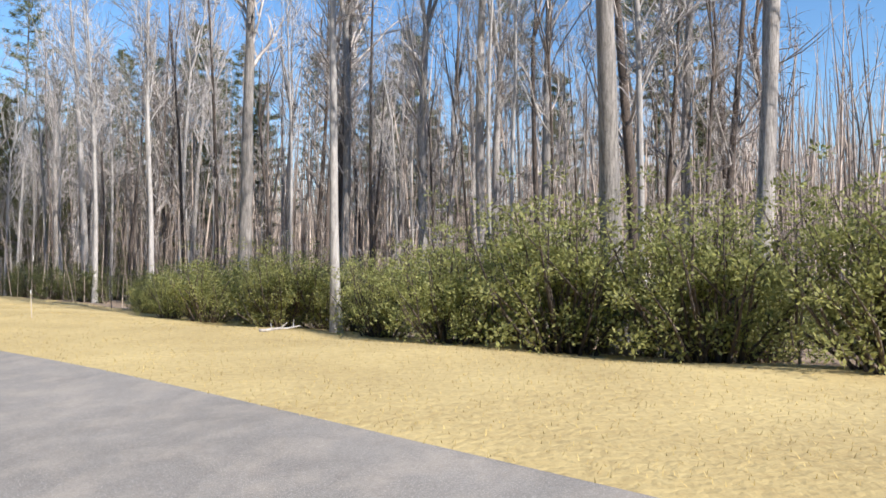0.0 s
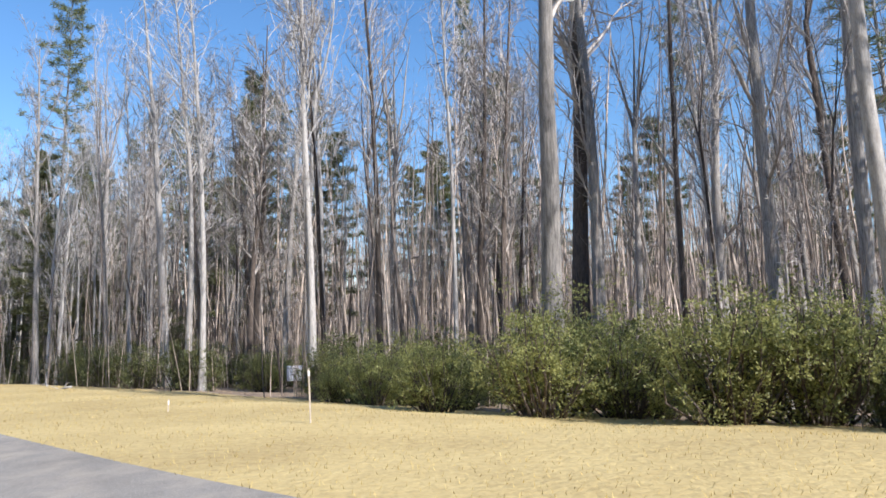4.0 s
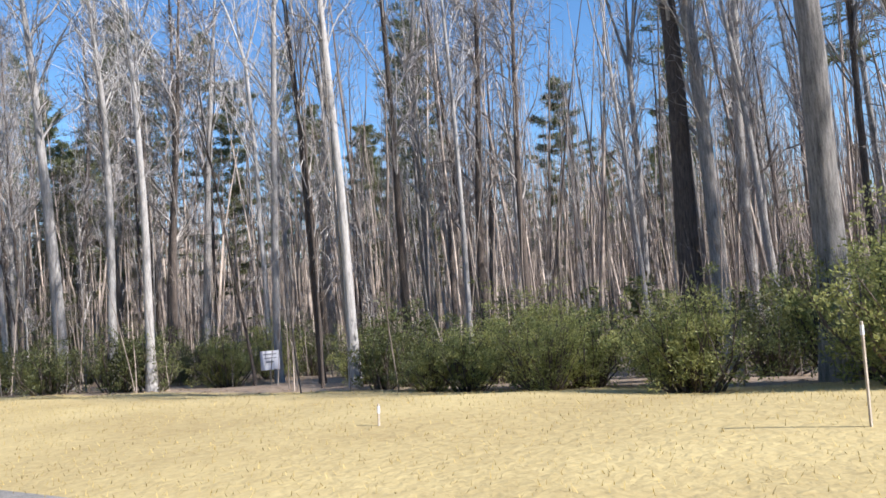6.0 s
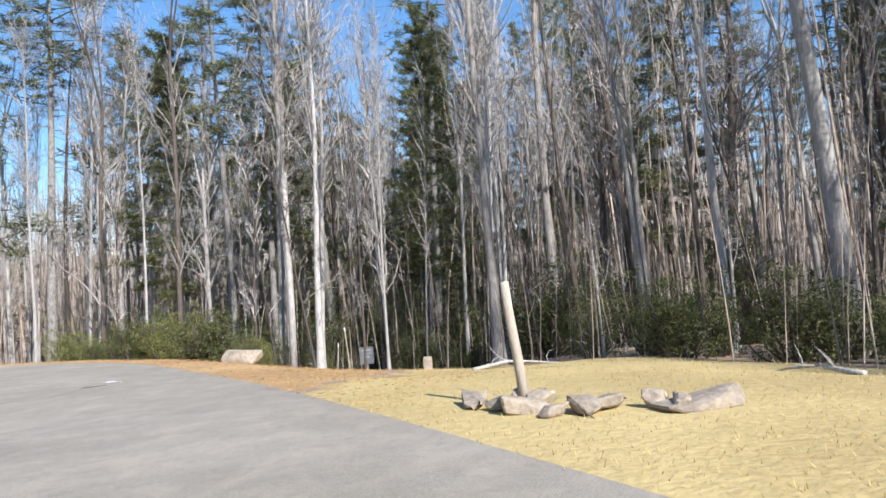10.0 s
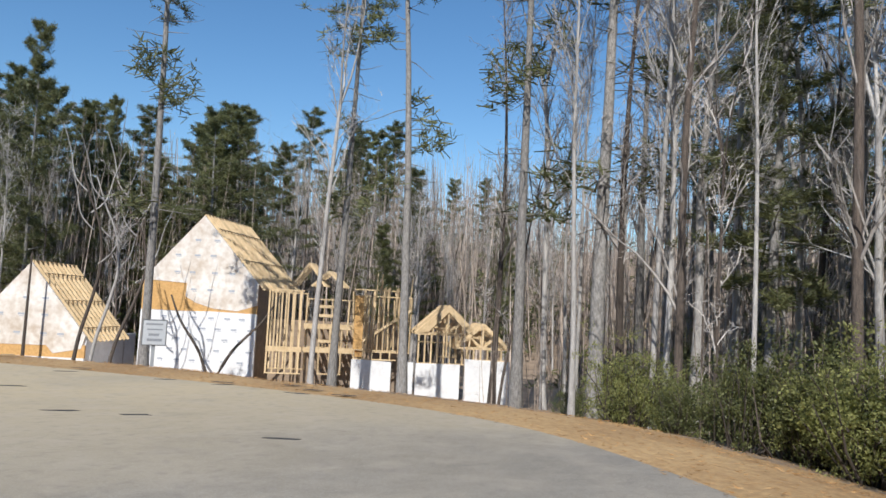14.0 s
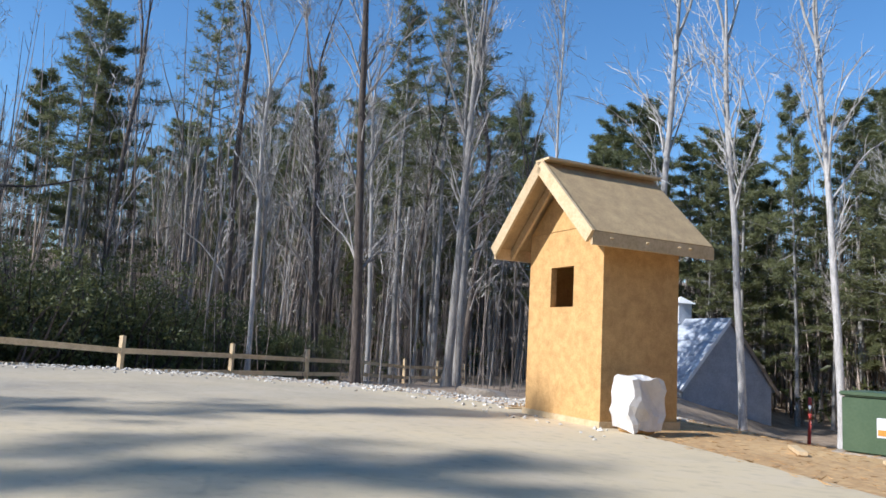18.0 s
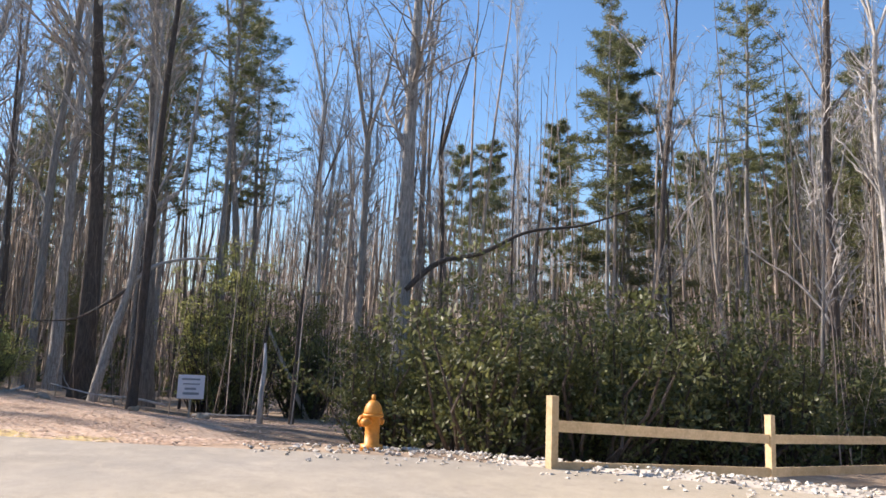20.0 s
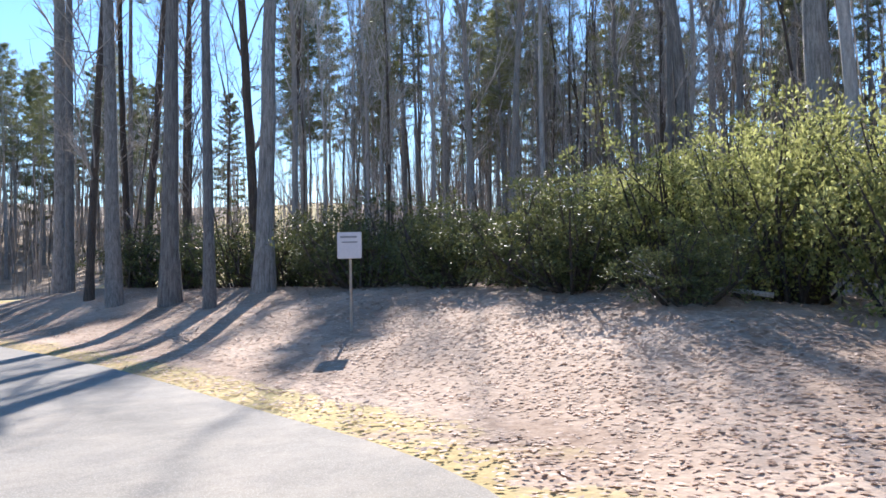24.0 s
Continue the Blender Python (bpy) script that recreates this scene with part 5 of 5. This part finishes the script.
def stone(x, y, sx, sy, sz, seed, name="field_stone", label="flat sandy field stone lying in the grass", group="piled stones"):
    """A broken slab: a faceted, uneven lump."""
    q = np.random.default_rng(seed)
    bm = bmesh.new()
    for k in range(16):
        p = q.uniform(-1, 1, 3)
        p = p / max(abs(p)) * q.uniform(0.75, 1.0)
        bm.verts.new((p[0] * sx / 2, p[1] * sy / 2, p[2] * sz / 2))
    hull = bmesh.ops.convex_hull(bm, input=bm.verts[:])
    bmesh.ops.delete(bm, geom=[v for v in hull["geom_interior"] if isinstance(v, bmesh.types.BMVert)], context="VERTS")
    bmesh.ops.bevel(bm, geom=bm.edges[:], offset=0.02, segments=1, affect="EDGES")
    me = bpy.data.meshes.new(name)
    bm.to_mesh(me)
    bm.free()
    me.materials.append(STONE)
    ob = tagged(new(name, me), label, "stone", group)
    ob.matrix_basis = pose(x, y, gz(x, y) + sz * 0.32, q.uniform(-9, 9), q.uniform(-9, 9), q.uniform(0, 360))
    return ob


for i, (x, y, a, b, c) in enumerate(((-27.95, 33.35, 0.85, 0.4, 0.2), (-27.55, 33.0, 0.42, 0.32, 0.24), (-27.35, 33.3, 0.4, 0.3, 0.3), (-27.2, 32.85, 0.7, 0.4, 0.24), (-27.05, 33.25, 0.5, 0.32, 0.28),
                                     (-26.5, 32.75, 0.85, 0.42, 0.24), (-26.35, 33.2, 1.1, 0.5, 0.16), (-25.75, 33.0, 0.4, 0.32, 0.26), (-25.2, 32.9, 1.2, 0.55, 0.2), (-25.45, 32.75, 0.45, 0.3, 0.22), (-26.85, 32.6, 0.4, 0.3, 0.16))):
    stone(-27.0 + 0.85 * (x + 26.7), y + 0.85, a * 0.8, b * 0.85, c * 0.85, 200 + i)
for i, (x, y, a, b, c) in enumerate(((-39.5, 34.0, 1.05, 0.7, 0.34), (-37.9, 34.0, 1.0, 0.6, 0.46), (-37.6, 32.7, 1.3, 0.9, 0.36))):
    stone(x, y, a, b, c, 230 + i, label="pale flat boulder on the grassy island", group="island boulders")
stone(-36.9, 43.6, 1.25, 0.6, 0.5, 240, "boulder", "long pale boulder at the wood's edge", "")
stone(-69.2, 29.7, 1.5, 0.9, 0.55, 241, "boulder", "grey rock heaped at the gravel's edge", "")
for i, (x, y) in enumerate(((-59.2, 8.9), (-57.5, 8.3), (-55.4, 8.6))):
    stone(x, y, 0.4, 0.3, 0.22, 245 + i, label="small pale stone on the leafy bank", group="bank stones")
r = thing("stone_marker", "short square pale stone boundary marker", "marker", -31.35, 42.5, 15)
bevel_box("block", (0, 0, 0.13), (0.2, 0.17, 0.4), STONE, r, 0.02)


def sign_board(x, y, rz, wide, tall, low, mat, label, post=0.08, rows=4, dz=0.0, lean=0.0):
    r = thing("lot_sign", label, "sign", x, y, rz, (0, lean), dz, "lot signs")
    m = Mesh()
    m.box((0, 0.03, (low + tall) / 2), (post, post * 0.7, low + tall))
    part("post", m, GREY_METAL if mat is SIGN else OLD_WOOD, r)
    bevel_box("board", (0, -0.02, low + tall / 2), (wide, 0.03, tall), SIGN_EDGE if mat is SIGN else mat, r, 0.008)
    face = Mesh()
    face.box((0, -0.038, low + tall / 2), (wide - 0.05, 0.004, tall - 0.05))
    part("face", face, mat, r)
    for k in range(rows):
        bar = Mesh()
        bar.box(((k % 2) * 0.02 - 0.01, -0.042, low + tall * (0.82 - 0.2 * k)), (wide * (0.68, 0.62, 0.42, 0.6)[k % 4], 0.003, tall * (0.07, 0.05, 0.09, 0.1)[k % 4]))
        part("line_of_print", bar, PRINT, r)


sign_board(-56.5, 42.35, 79, 0.56, 0.62, 0.5, SIGN, "grey lot sign on a grey post before the houses")
sign_board(-58.83, 9.06, 163, 0.68, 0.62, 0.5, SIGN_PALE, "pale printed lot sign on a thin stake", 0.05)
sign_board(-42.35, 9.9, 218, 0.42, 0.44, 1.22, SIGN_PALE, "pale square sign on a thin stake above the bank", 0.04, 2)
sign_board(-14.6, 38.4, 10, 0.6, 0.6, 0.45, SIGN_PALE, "pale sign board standing in the woods", 0.05, 3)
# this face takes the dark frame colour in place of shade on it
sign_board(-36.4, 50.8, 35, 0.5, 0.6, 0.5, SIGN_EDGE, "dark grey lot sign seen at the wood's edge", 0.06, 3)

# hydrant
r = thing("fire_hydrant", "orange-yellow fire hydrant on the grassy verge", "hydrant", -59.84, 19.43, 35)
r.matrix_basis = r.matrix_basis @ Matrix.Diagonal((0.86, 0.86, 0.88, 1))
r.scale = (1.1, 1.1, 1.02)
rod("barrel", [(0, 0, -0.05), (0, 0, 0.04), (0, 0, 0.05), (0, 0, 0.42), (0, 0, 0.43), (0, 0, 0.47)], (0.15, 0.15, 0.1, 0.095, 0.14, 0.14), ORANGE, r, 18)
rod("bonnet", [(0, 0, 0.47), (0, 0, 0.5), (0, 0, 0.57), (0, 0, 0.63), (0, 0, 0.66)], (0.13, 0.125, 0.11, 0.075, 0.04), ORANGE, r, 18)
rod("operating_nut", [(0, 0, 0.66), (0, 0, 0.74)], (0.032, 0.026), ORANGE, r, 5)
for a, ln, w in (((1, 0, 0), 0.2, 0.055), ((-1, 0, 0), 0.2, 0.055), ((0, -1, 0), 0.19, 0.075)):
    a = np.array(a, float)
    noz = rod("nozzle", [a * 0.07 + (0, 0, 0.36), a * (ln - 0.05) + (0, 0, 0.36)], (w * 0.85, w * 0.85), ORANGE, r, 12)
    rod("nozzle_cap", [a * (ln - 0.05) + (0, 0, 0.36), a * ln + (0, 0, 0.36), a * (ln + 0.03) + (0, 0, 0.36)], (w * 1.1, w * 1.1, 0.022), ORANGE, noz, 12)

# post and rail fence
r = tagged(new("rail_fence"), "new pale timber post and rail fence past the gravel", "fence")
fx, fy, fd = -61.2, 22.0, radians(186)
tops = []
for k in range(8):
    x, y = fx + 4.5 * k * math.cos(fd), fy + 4.5 * k * math.sin(fd)
    z = gz(x, y) - (0.22 if k == 0 else 0)
    tops.append(Vector((x, y, z)))
    m = Mesh()
    m.box((x, y, z + 0.5), (0.11, 0.11, 1.3), pose(0, 0, 0, 0, 0, 6).to_3x3())
    part("post", m, LUMBER, r)
    if k:
        for h in (0.28, 0.78):
            a, b = tops[-2] + Vector((0, 0, h)), tops[-1] + Vector((0, 0, h))
            stick("rail", a, b, 0.04, 0.14, LUMBER, r)

# transformer, meter and utility boxes
r = thing("transformer_box", "dark green pad transformer on a concrete slab", "transformer", -62.0, 37.6, 70)
bevel_box("pad", (0, 0.05, 0.02), (1.15, 1.0, 0.1), STONE, r, 0.01, "pale concrete slab")
bevel_box("cabinet", (0, 0, 0.37), (0.95, 0.8, 0.62), GREEN_BOX, r, 0.03)
bevel_box("lid", (0, 0, 0.69), (0.99, 0.84, 0.05), GREEN_BOX, r, 0.015)
m = Mesh()
m.box((-0.05, -0.404, 0.36), (0.16, 0.006, 0.2))
part("warning_label", m, SIGN_PALE, r, "white warning sticker")
m = Mesh()
m.box((-0.05, -0.409, 0.31), (0.14, 0.004, 0.06))
part("label_band", m, ORANGE, r, "orange band on the sticker")
r = thing("meter_pedestal", "pale electric meter box on two wooden stakes", "meter", -61.1, 38.35, 79, (0, 3))
for s in (-0.07, 0.07):
    stick("stake", (s, 0.03, -0.15), (s * 0.8, 0.03, 0.5), 0.05, 0.05, LUMBER, r)
bevel_box("cabinet", (0, 0, 0.62), (0.3, 0.16, 0.78), PALE_METAL, r, 0.012)
rod("meter_glass", [(0, -0.08, 0.78), (0, -0.13, 0.78), (0, -0.15, 0.78)], (0.07, 0.068, 0.05), GREY_METAL, r, 16, "round grey meter")
m = Mesh()
m.box((0.0, -0.084, 0.6), (0.05, 0.01, 0.08))
part("latch", m, GREY_METAL, r)
r = thing("utility_cabinet", "low grey utility cabinet beyond the transformer", "cabinet", -66.6, 38.4, 75)
bevel_box("body", (0, 0, 0.3), (0.9, 0.5, 0.75), GREY_METAL, r, 0.02)
bevel_box("door", (-0.25, -0.26, 0.32), (0.32, 0.02, 0.6), PALE_METAL, r, 0.006)

# wrapped stack against the kiosk
r = thing("wrapped_stack", "stack of boards wrapped in a white sheet by the kiosk", "stack", -61.24, 34.95, 51.9 + 90, (4, 0))
bevel_box("stack", (0, 0, 0.3), (0.36, 0.24, 0.54), OSB, r, 0.02)
bm = bmesh.new()
bmesh.ops.create_cube(bm, size=1, matrix=Matrix.Translation((0, 0, 0.36)) @ Matrix.Diagonal((0.46, 0.34, 0.56, 1)))
bmesh.ops.subdivide_edges(bm, edges=bm.edges[:], cuts=5, use_grid_fill=True)
for v in bm.verts:
    v.co += Vector((noise.noise(v.co * 5), noise.noise(v.co * 5 + Vector((9, 0, 0))), noise.noise(v.co * 5 + Vector((0, 9, 0))))) * 0.07
me = bpy.data.meshes.new("sheet")
bm.to_mesh(me)
bm.free()
me.materials.append(BAG)
part("sheet", me, BAG, r, "crumpled white sheet", True)

# conduits standing out of the soil
r = thing("conduit_stub", "red and pale conduit stubs standing from the soil", "pipe", -63.6, 36.7)
for k, (dx, mat) in enumerate(((0, RED), (0.12, PALE_METAL), (0.25, RED))):
    rod("conduit", [(dx, 0, -0.1), (dx + 0.05, 0.02, 0.3), (dx + 0.18, 0.02, 0.62 - 0.1 * k)], (0.022, 0.022, 0.022), mat, r, 8)
for k, (x, y, a, ln) in enumerate(((-60.4, 37.6, 40, 0.8), (-58.3, 39.4, 120, 0.5), (-59.6, 38.0, 75, 0.9), (-61.0, 36.6, 10, 0.6), (-63.0, 33.0, 150, 0.7))):
    r = thing("plank", "offcut of pale lumber lying on the soil", "plank", x, y, a, group="lumber offcuts")
    bevel_box("board", (0, 0, 0.03), (ln, 0.09, 0.038), LUMBER, r, 0.004)

# dark marks on the asphalt
for k in range(16):
    x, y = ((-54.2, 40.2), (-52.5, 41.7), (-51.9, 42.6), (-51.5, 42.5), (-51.2, 43.7), (-50.0, 43.3), (-50.4, 43.8), (-49.6, 44.0), (-48.8, 39.5), (-48.2, 40.3), (-46.0, 41.4),
            (-55.5, 37.2), (-55.1, 37.8), (-54.9, 40.6), (-51.8, 39.1), (-36.0, 37.4))[k]
    q = np.random.default_rng(300 + k)
    n = 12
    a = np.arange(n) * 2 * math.pi / n
    rad = q.uniform(0.6, 1.3, n)
    turn = radians(50 + q.uniform(-20, 20))
    px, py = 0.22 * rad * np.cos(a), 0.05 * rad * np.sin(a)
    m = Mesh()
    ngon(m, [(x + u * math.cos(turn) - v * math.sin(turn), y + u * math.sin(turn) + v * math.cos(turn), 0.021) for u, v in zip(px, py)], 0.004, (0, 0, 1))
    part("tar_mark", m, TAR, road)

for k, (x, y, ln, wd) in enumerate(((-36.42, 38.25, 0.22, 0.035), (-36.3, 38.2, 0.2, 0.12), (-36.03, 38.13, 0.12, 0.03))):
    m = Mesh()
    m.box((x, y, 0.022), (ln, wd, 0.003), pose(0, 0, 0, 0, 0, 48 if k < 2 else -40).to_3x3())
    part("paint_mark", m, SIGN_PALE, road, "faded white survey paint")
for k, (x, y, a) in enumerate(((-76.3, 43.3, 0.9), (-77.6, 44.2, 1.0), (-76.2, 44.8, 1.4))):
    r = thing("crooked_sapling", "crooked bare sapling leaning before the houses", "tree", x, y, 80, group="crooked saplings")
    rod("trunk", smooth_line([(0, 0, -0.3), (0.25 * a, 0, 1.6), (0.75 * a, 0.1, 3.6), (1.0 * a, 0.1, 5.2), (0.75 * a, 0, 6.9), (0.2 * a, 0.1, 8.2), (-0.3 * a, 0.1, 9.6)]), np.linspace(0.1, 0.03, 31), BARK_PALE if k == 1 else BARK_DARK, r)
    for w, (z, s) in enumerate(((5.0, 1), (6.6, -1), (7.4, 1), (8.4, -1))):
        o = (0.85 * a - 0.22 * max(0, z - 5.2), 0.05, z)
        rod("bough", smooth_line([o, (o[0] + s * 0.6, 0.1, z + 0.7), (o[0] + s * 0.9, 0.2, z + 2.0), (o[0] + s * 1.3, 0.3, z + 3.2)]), np.linspace(0.04, 0.01, 16), BARK_PALE, r, 5)
# one straight bare stem, and a dark V that imitates a forked tree's shadow
for x, y, ends in ((-82.5, 41.8, ((0.05, 0, 6.2),)), (-78.2, 50.4, ((-0.7, -2.2, 4.6), (1.0, 3.2, 4.8)))):
    r = thing("slim_pole_tree", "slim dark stem before the houses, the forked pair standing for a tree's shadow", "tree", x, y, group="slim bare stems")
    for ex, ey, ez in ends:
        rod("trunk", smooth_line([(0, 0, -0.3), (ex * 0.3, ey * 0.3, ez * 0.35), (ex * 0.75, ey * 0.75, ez * 0.7), (ex, ey, ez)]), np.linspace(0.1, 0.04, 16), BARK_DARK, r, 8)
# odd trees: a broken white one, a crooked one, a long low bough, a white stub and a leaning log
r = thing("broken_tree", "tall broken white trunk at the wood's edge", "trunk", -40.0, 52.1)
rod("trunk", [(0, 0, -0.3), (0.03, 0, 2.5), (-0.02, 0.03, 5.5), (0.0, 0, 7.6), (0.05, 0, 7.95)], (0.16, 0.13, 0.12, 0.11, 0.02), BARK_PALE, r, 11)
r = thing("crooked_tree", "crooked bare tree with a sharp bend and wandering boughs", "tree", -56.6, 4.9, 190)
r.scale = (0.74, 0.74, 0.74)
rod("trunk", smooth_line([(0, 0, -0.3), (0.5, 0, 2.4), (1.1, 0, 5.0), (1.3, 0, 7.6), (2.2, 0, 8.7), (2.9, 0, 9.6), (3.1, 0.1, 12.5), (3.4, 0.2, 16)]), np.linspace(0.21, 0.05, 36), BARK_GREY, r)
rod("bough", smooth_line([(1.15, 0, 4.9), (1.9, 0, 5.7), (3.2, 0.1, 6.2), (5.0, 0.2, 6.4), (6.2, 0.2, 6.1)]), np.linspace(0.1, 0.03, 21), BARK_PALE, r, 8)
rod("bough", smooth_line([(1.1, 0, 4.8), (0.2, 0, 4.0), (-0.9, 0.1, 3.3), (-2.4, 0.1, 3.1)]), np.linspace(0.09, 0.02, 16), BARK_DARK, r, 8)
r = thing("low_bough", "long dead bough hung across the thicket from a trunk", "bough", -65.1, 8.25, 161.5)
rod("limb", smooth_line([(0.1, 0, 4.2), (1.2, 0.3, 5.2), (2.6, 0.5, 5.6), (4.3, 0.8, 6.5), (6.3, 1.0, 6.9), (8.4, 1.0, 7.7)]), np.linspace(0.1, 0.03, 26), BARK_DARK, r, 8)
r = thing("tree_stub", "broken white trunk standing at the wood's edge", "trunk", -60.5, 9.9)
rod("trunk", [(0, 0, -0.2), (0.02, 0, 0.7), (-0.03, 0, 1.5), (0.0, 0, 2.1)], (0.09, 0.07, 0.06, 0.03), BARK_PALE, r, 9)
r = thing("leaning_log", "pale dead log leaning among the trees", "log", -62.2, 6.6, 160)
rod("trunk", [(0.6, 0, -0.1), (0, 0, 1.1), (-0.9, 0, 2.9)], (0.08, 0.07, 0.05), BARK_PALE, r, 9)
for k, (x, y, a, ln) in enumerate(((-57.0, 8.4, 20, 3.0), (-60.0, 8.8, 150, 2.2), (-54.6, 7.4, 70, 1.6), (-24, 37.6, 110, 1.6), (-29.0, 41.5, 60, 2.8), (-21.6, 33.6, 140, 1.8), (-3.4, 15.7, 30, 0.9), (-47.0, 6.9, 25, 2.0))):
    r = thing("fallen_branch", "bare fallen branch on the leaf litter", "branch", x, y, a, group="fallen branches")
    q = np.random.default_rng(400 + k)
    main = wobble((-ln / 2, 0, 0.08), (1, 0, 0.03), ln, 6, 0.12, q)
    rod("limb", main, np.linspace(0.045, 0.012, 7), BARK_PALE, r, 6)
    for w in range(4):
        rod("twig", wobble(main[int(q.integers(1, 6))], (0.6, q.normal(0, 1), q.uniform(0, 1.2)), ln * 0.25, 3, 0.2, q), np.linspace(0.014, 0.004, 4), BARK_PALE, r, 4)


# ---- ground cover ----
def spots(n, box, test):
    x, y = rng.uniform(box[0], box[1], n), rng.uniform(box[2], box[3], n)
    d = road_dist(x, y)
    k = test(x, y, d)
    return x[k], y[k]


def cover(name, mat, x, y, size, wide, up, label, category, lift=0.0, flat=False):
    """Blades, needles or leaves, one small face each, standing or lying at the places given."""
    n = len(x)
    z = height(x, y) + lift
    z = np.where(road_dist(x, y) < 0, 0.022, z)
    o = np.stack([x, y, z], 1)
    a = rng.uniform(0, 2 * math.pi, n)
    s = rng.uniform(0.6, 1.4, (n, 1)) * size
    d = np.stack([np.cos(a), np.sin(a), np.zeros(n)], 1)
    sd = np.stack([-np.sin(a), np.cos(a), np.zeros(n)], 1)
    if flat:
        tip = rng.normal(0, 0.09, (n, 1)) * [[0, 0, 1]]
        v = np.stack([o + (0, 0, 0.012), o + d * s * 0.5 + sd * s * wide + tip * s * 0.5 + (0, 0, 0.012), o + d * s + np.abs(tip) * s + (0, 0, 0.01), o + d * s * 0.5 - sd * s * wide + (0, 0, 0.012)], 1)
        f = [(4 * i, 4 * i + 1, 4 * i + 2, 4 * i + 3) for i in range(n)]
    else:
        v = np.stack([o - sd * wide, o + sd * wide, o + d * s * rng.uniform(0.2, 1.0, (n, 1)) + np.array([[0, 0, 1.0]]) * s * up], 1)
        f = [(3 * i, 3 * i + 1, 3 * i + 2) for i in range(n)]
    m = Mesh()
    m.v.append(v.reshape(-1, 3))
    m.f = f
    tagged(new(name, m.data(name, mat)), label, category, kind="stuff")


GRASS2 = leafy("olive_grass", (0.22, 0.2, 0.06), (0.5, 0.42, 0.16), 0.75, 0.3)
STRAW = leafy("pine_straw_needles", (0.3, 0.15, 0.05), (0.62, 0.4, 0.18), 0.8, 0.2)
PALE_LEAF = leafy("bleached_leaves", (0.26, 0.155, 0.1), (0.74, 0.58, 0.46), 0.8, 0.2)
east = lambda x, y: y > 22 - 0.94 * (x + 32)
x, y = spots(150000, (-33, 8, 4, 44), lambda x, y, d: (d > -0.05) & (d < 9.6) & east(x, y) & (rng.uniform(0, 1, len(d)) < np.where(d < 5, 0.75, 0.4)))
cover("dormant_lawn", GRASS, x, y, 0.055, 0.004, 0.7, "short straw-coloured dormant lawn grass", "grass")
x, y = spots(40000, (-56, -32, 20, 37), lambda x, y, d: poly_sdf(x, y, ISLAND) < 0.05)
cover("island_grass", GRASS2, x, y, 0.07, 0.005, 0.8, "thin olive and tan grass on the island", "grass")
x, y = spots(90000, (-66, -29, 26, 50), lambda x, y, d: (d > -0.15) & (d < 4.2) & (poly_sdf(x, y, ISLAND) > 1))
cover("pine_straw", STRAW, x, y, 0.09, 0.022, 0.2, "orange-brown pine straw along the road edge", "straw", flat=True)
x, y = spots(150000, (-66, -26, 0, 19), lambda x, y, d: (d > 0.1) & (d < 12) & (poly_sdf(x, y, ISLAND) > 3) & (y < 20))
cover("bank_leaves", PALE_LEAF, x, y, 0.068, 0.28, 0.2, "bleached fallen leaves covering the bank", "leaves", flat=True)
x, y = spots(60000, (-60, 14, 9, 62), lambda x, y, d: (d > 8.3) & (d < 22) & east(x, y))
cover("leaf_litter", DRYLEAF, x, y, 0.1, 0.28, 0.2, "brown fallen leaves on the forest floor", "leaves", flat=True)
# loose gravel by the fence
x, y = spots(9000, (-70, -58, 19, 35), lambda x, y, d: (d > -0.9) & (d < 4.5) & (rng.uniform(0, 1, len(d)) < np.where(d < 0, 0.25, 1)) & (poly_sdf(x, y, ISLAND) > 3))
z = np.where(road_dist(x, y) < 0, 0.025, height(x, y) + 0.01)
m = Mesh()
b = np.array([(1, 0, 0), (-1, 0, 0), (0, 1, 0), (0, -1, 0), (0, 0, 1), (0, 0, -1)], float)
tri = [(0, 2, 4), (2, 1, 4), (1, 3, 4), (3, 0, 4), (2, 0, 5), (1, 2, 5), (3, 1, 5), (0, 3, 5)]
for i in range(len(x)):
    m.add((b * rng.uniform(0.5, 1.3, (6, 1))) @ np.array(Euler(rng.uniform(0, 6, 3)).to_matrix()).T * rng.uniform(0.018, 0.055) * (1, 1, 0.7) + (x[i], y[i], z[i]), tri)
GRAVEL = surf("gravel_stones", (0.35, 0.31, 0.26), (0.72, 0.68, 0.6), 2, 0.9, 0.3, patch=0.35)
tagged(new("gravel", m.data("gravel", GRAVEL)), "loose pale gravel along the road edge", "gravel", kind="stuff")
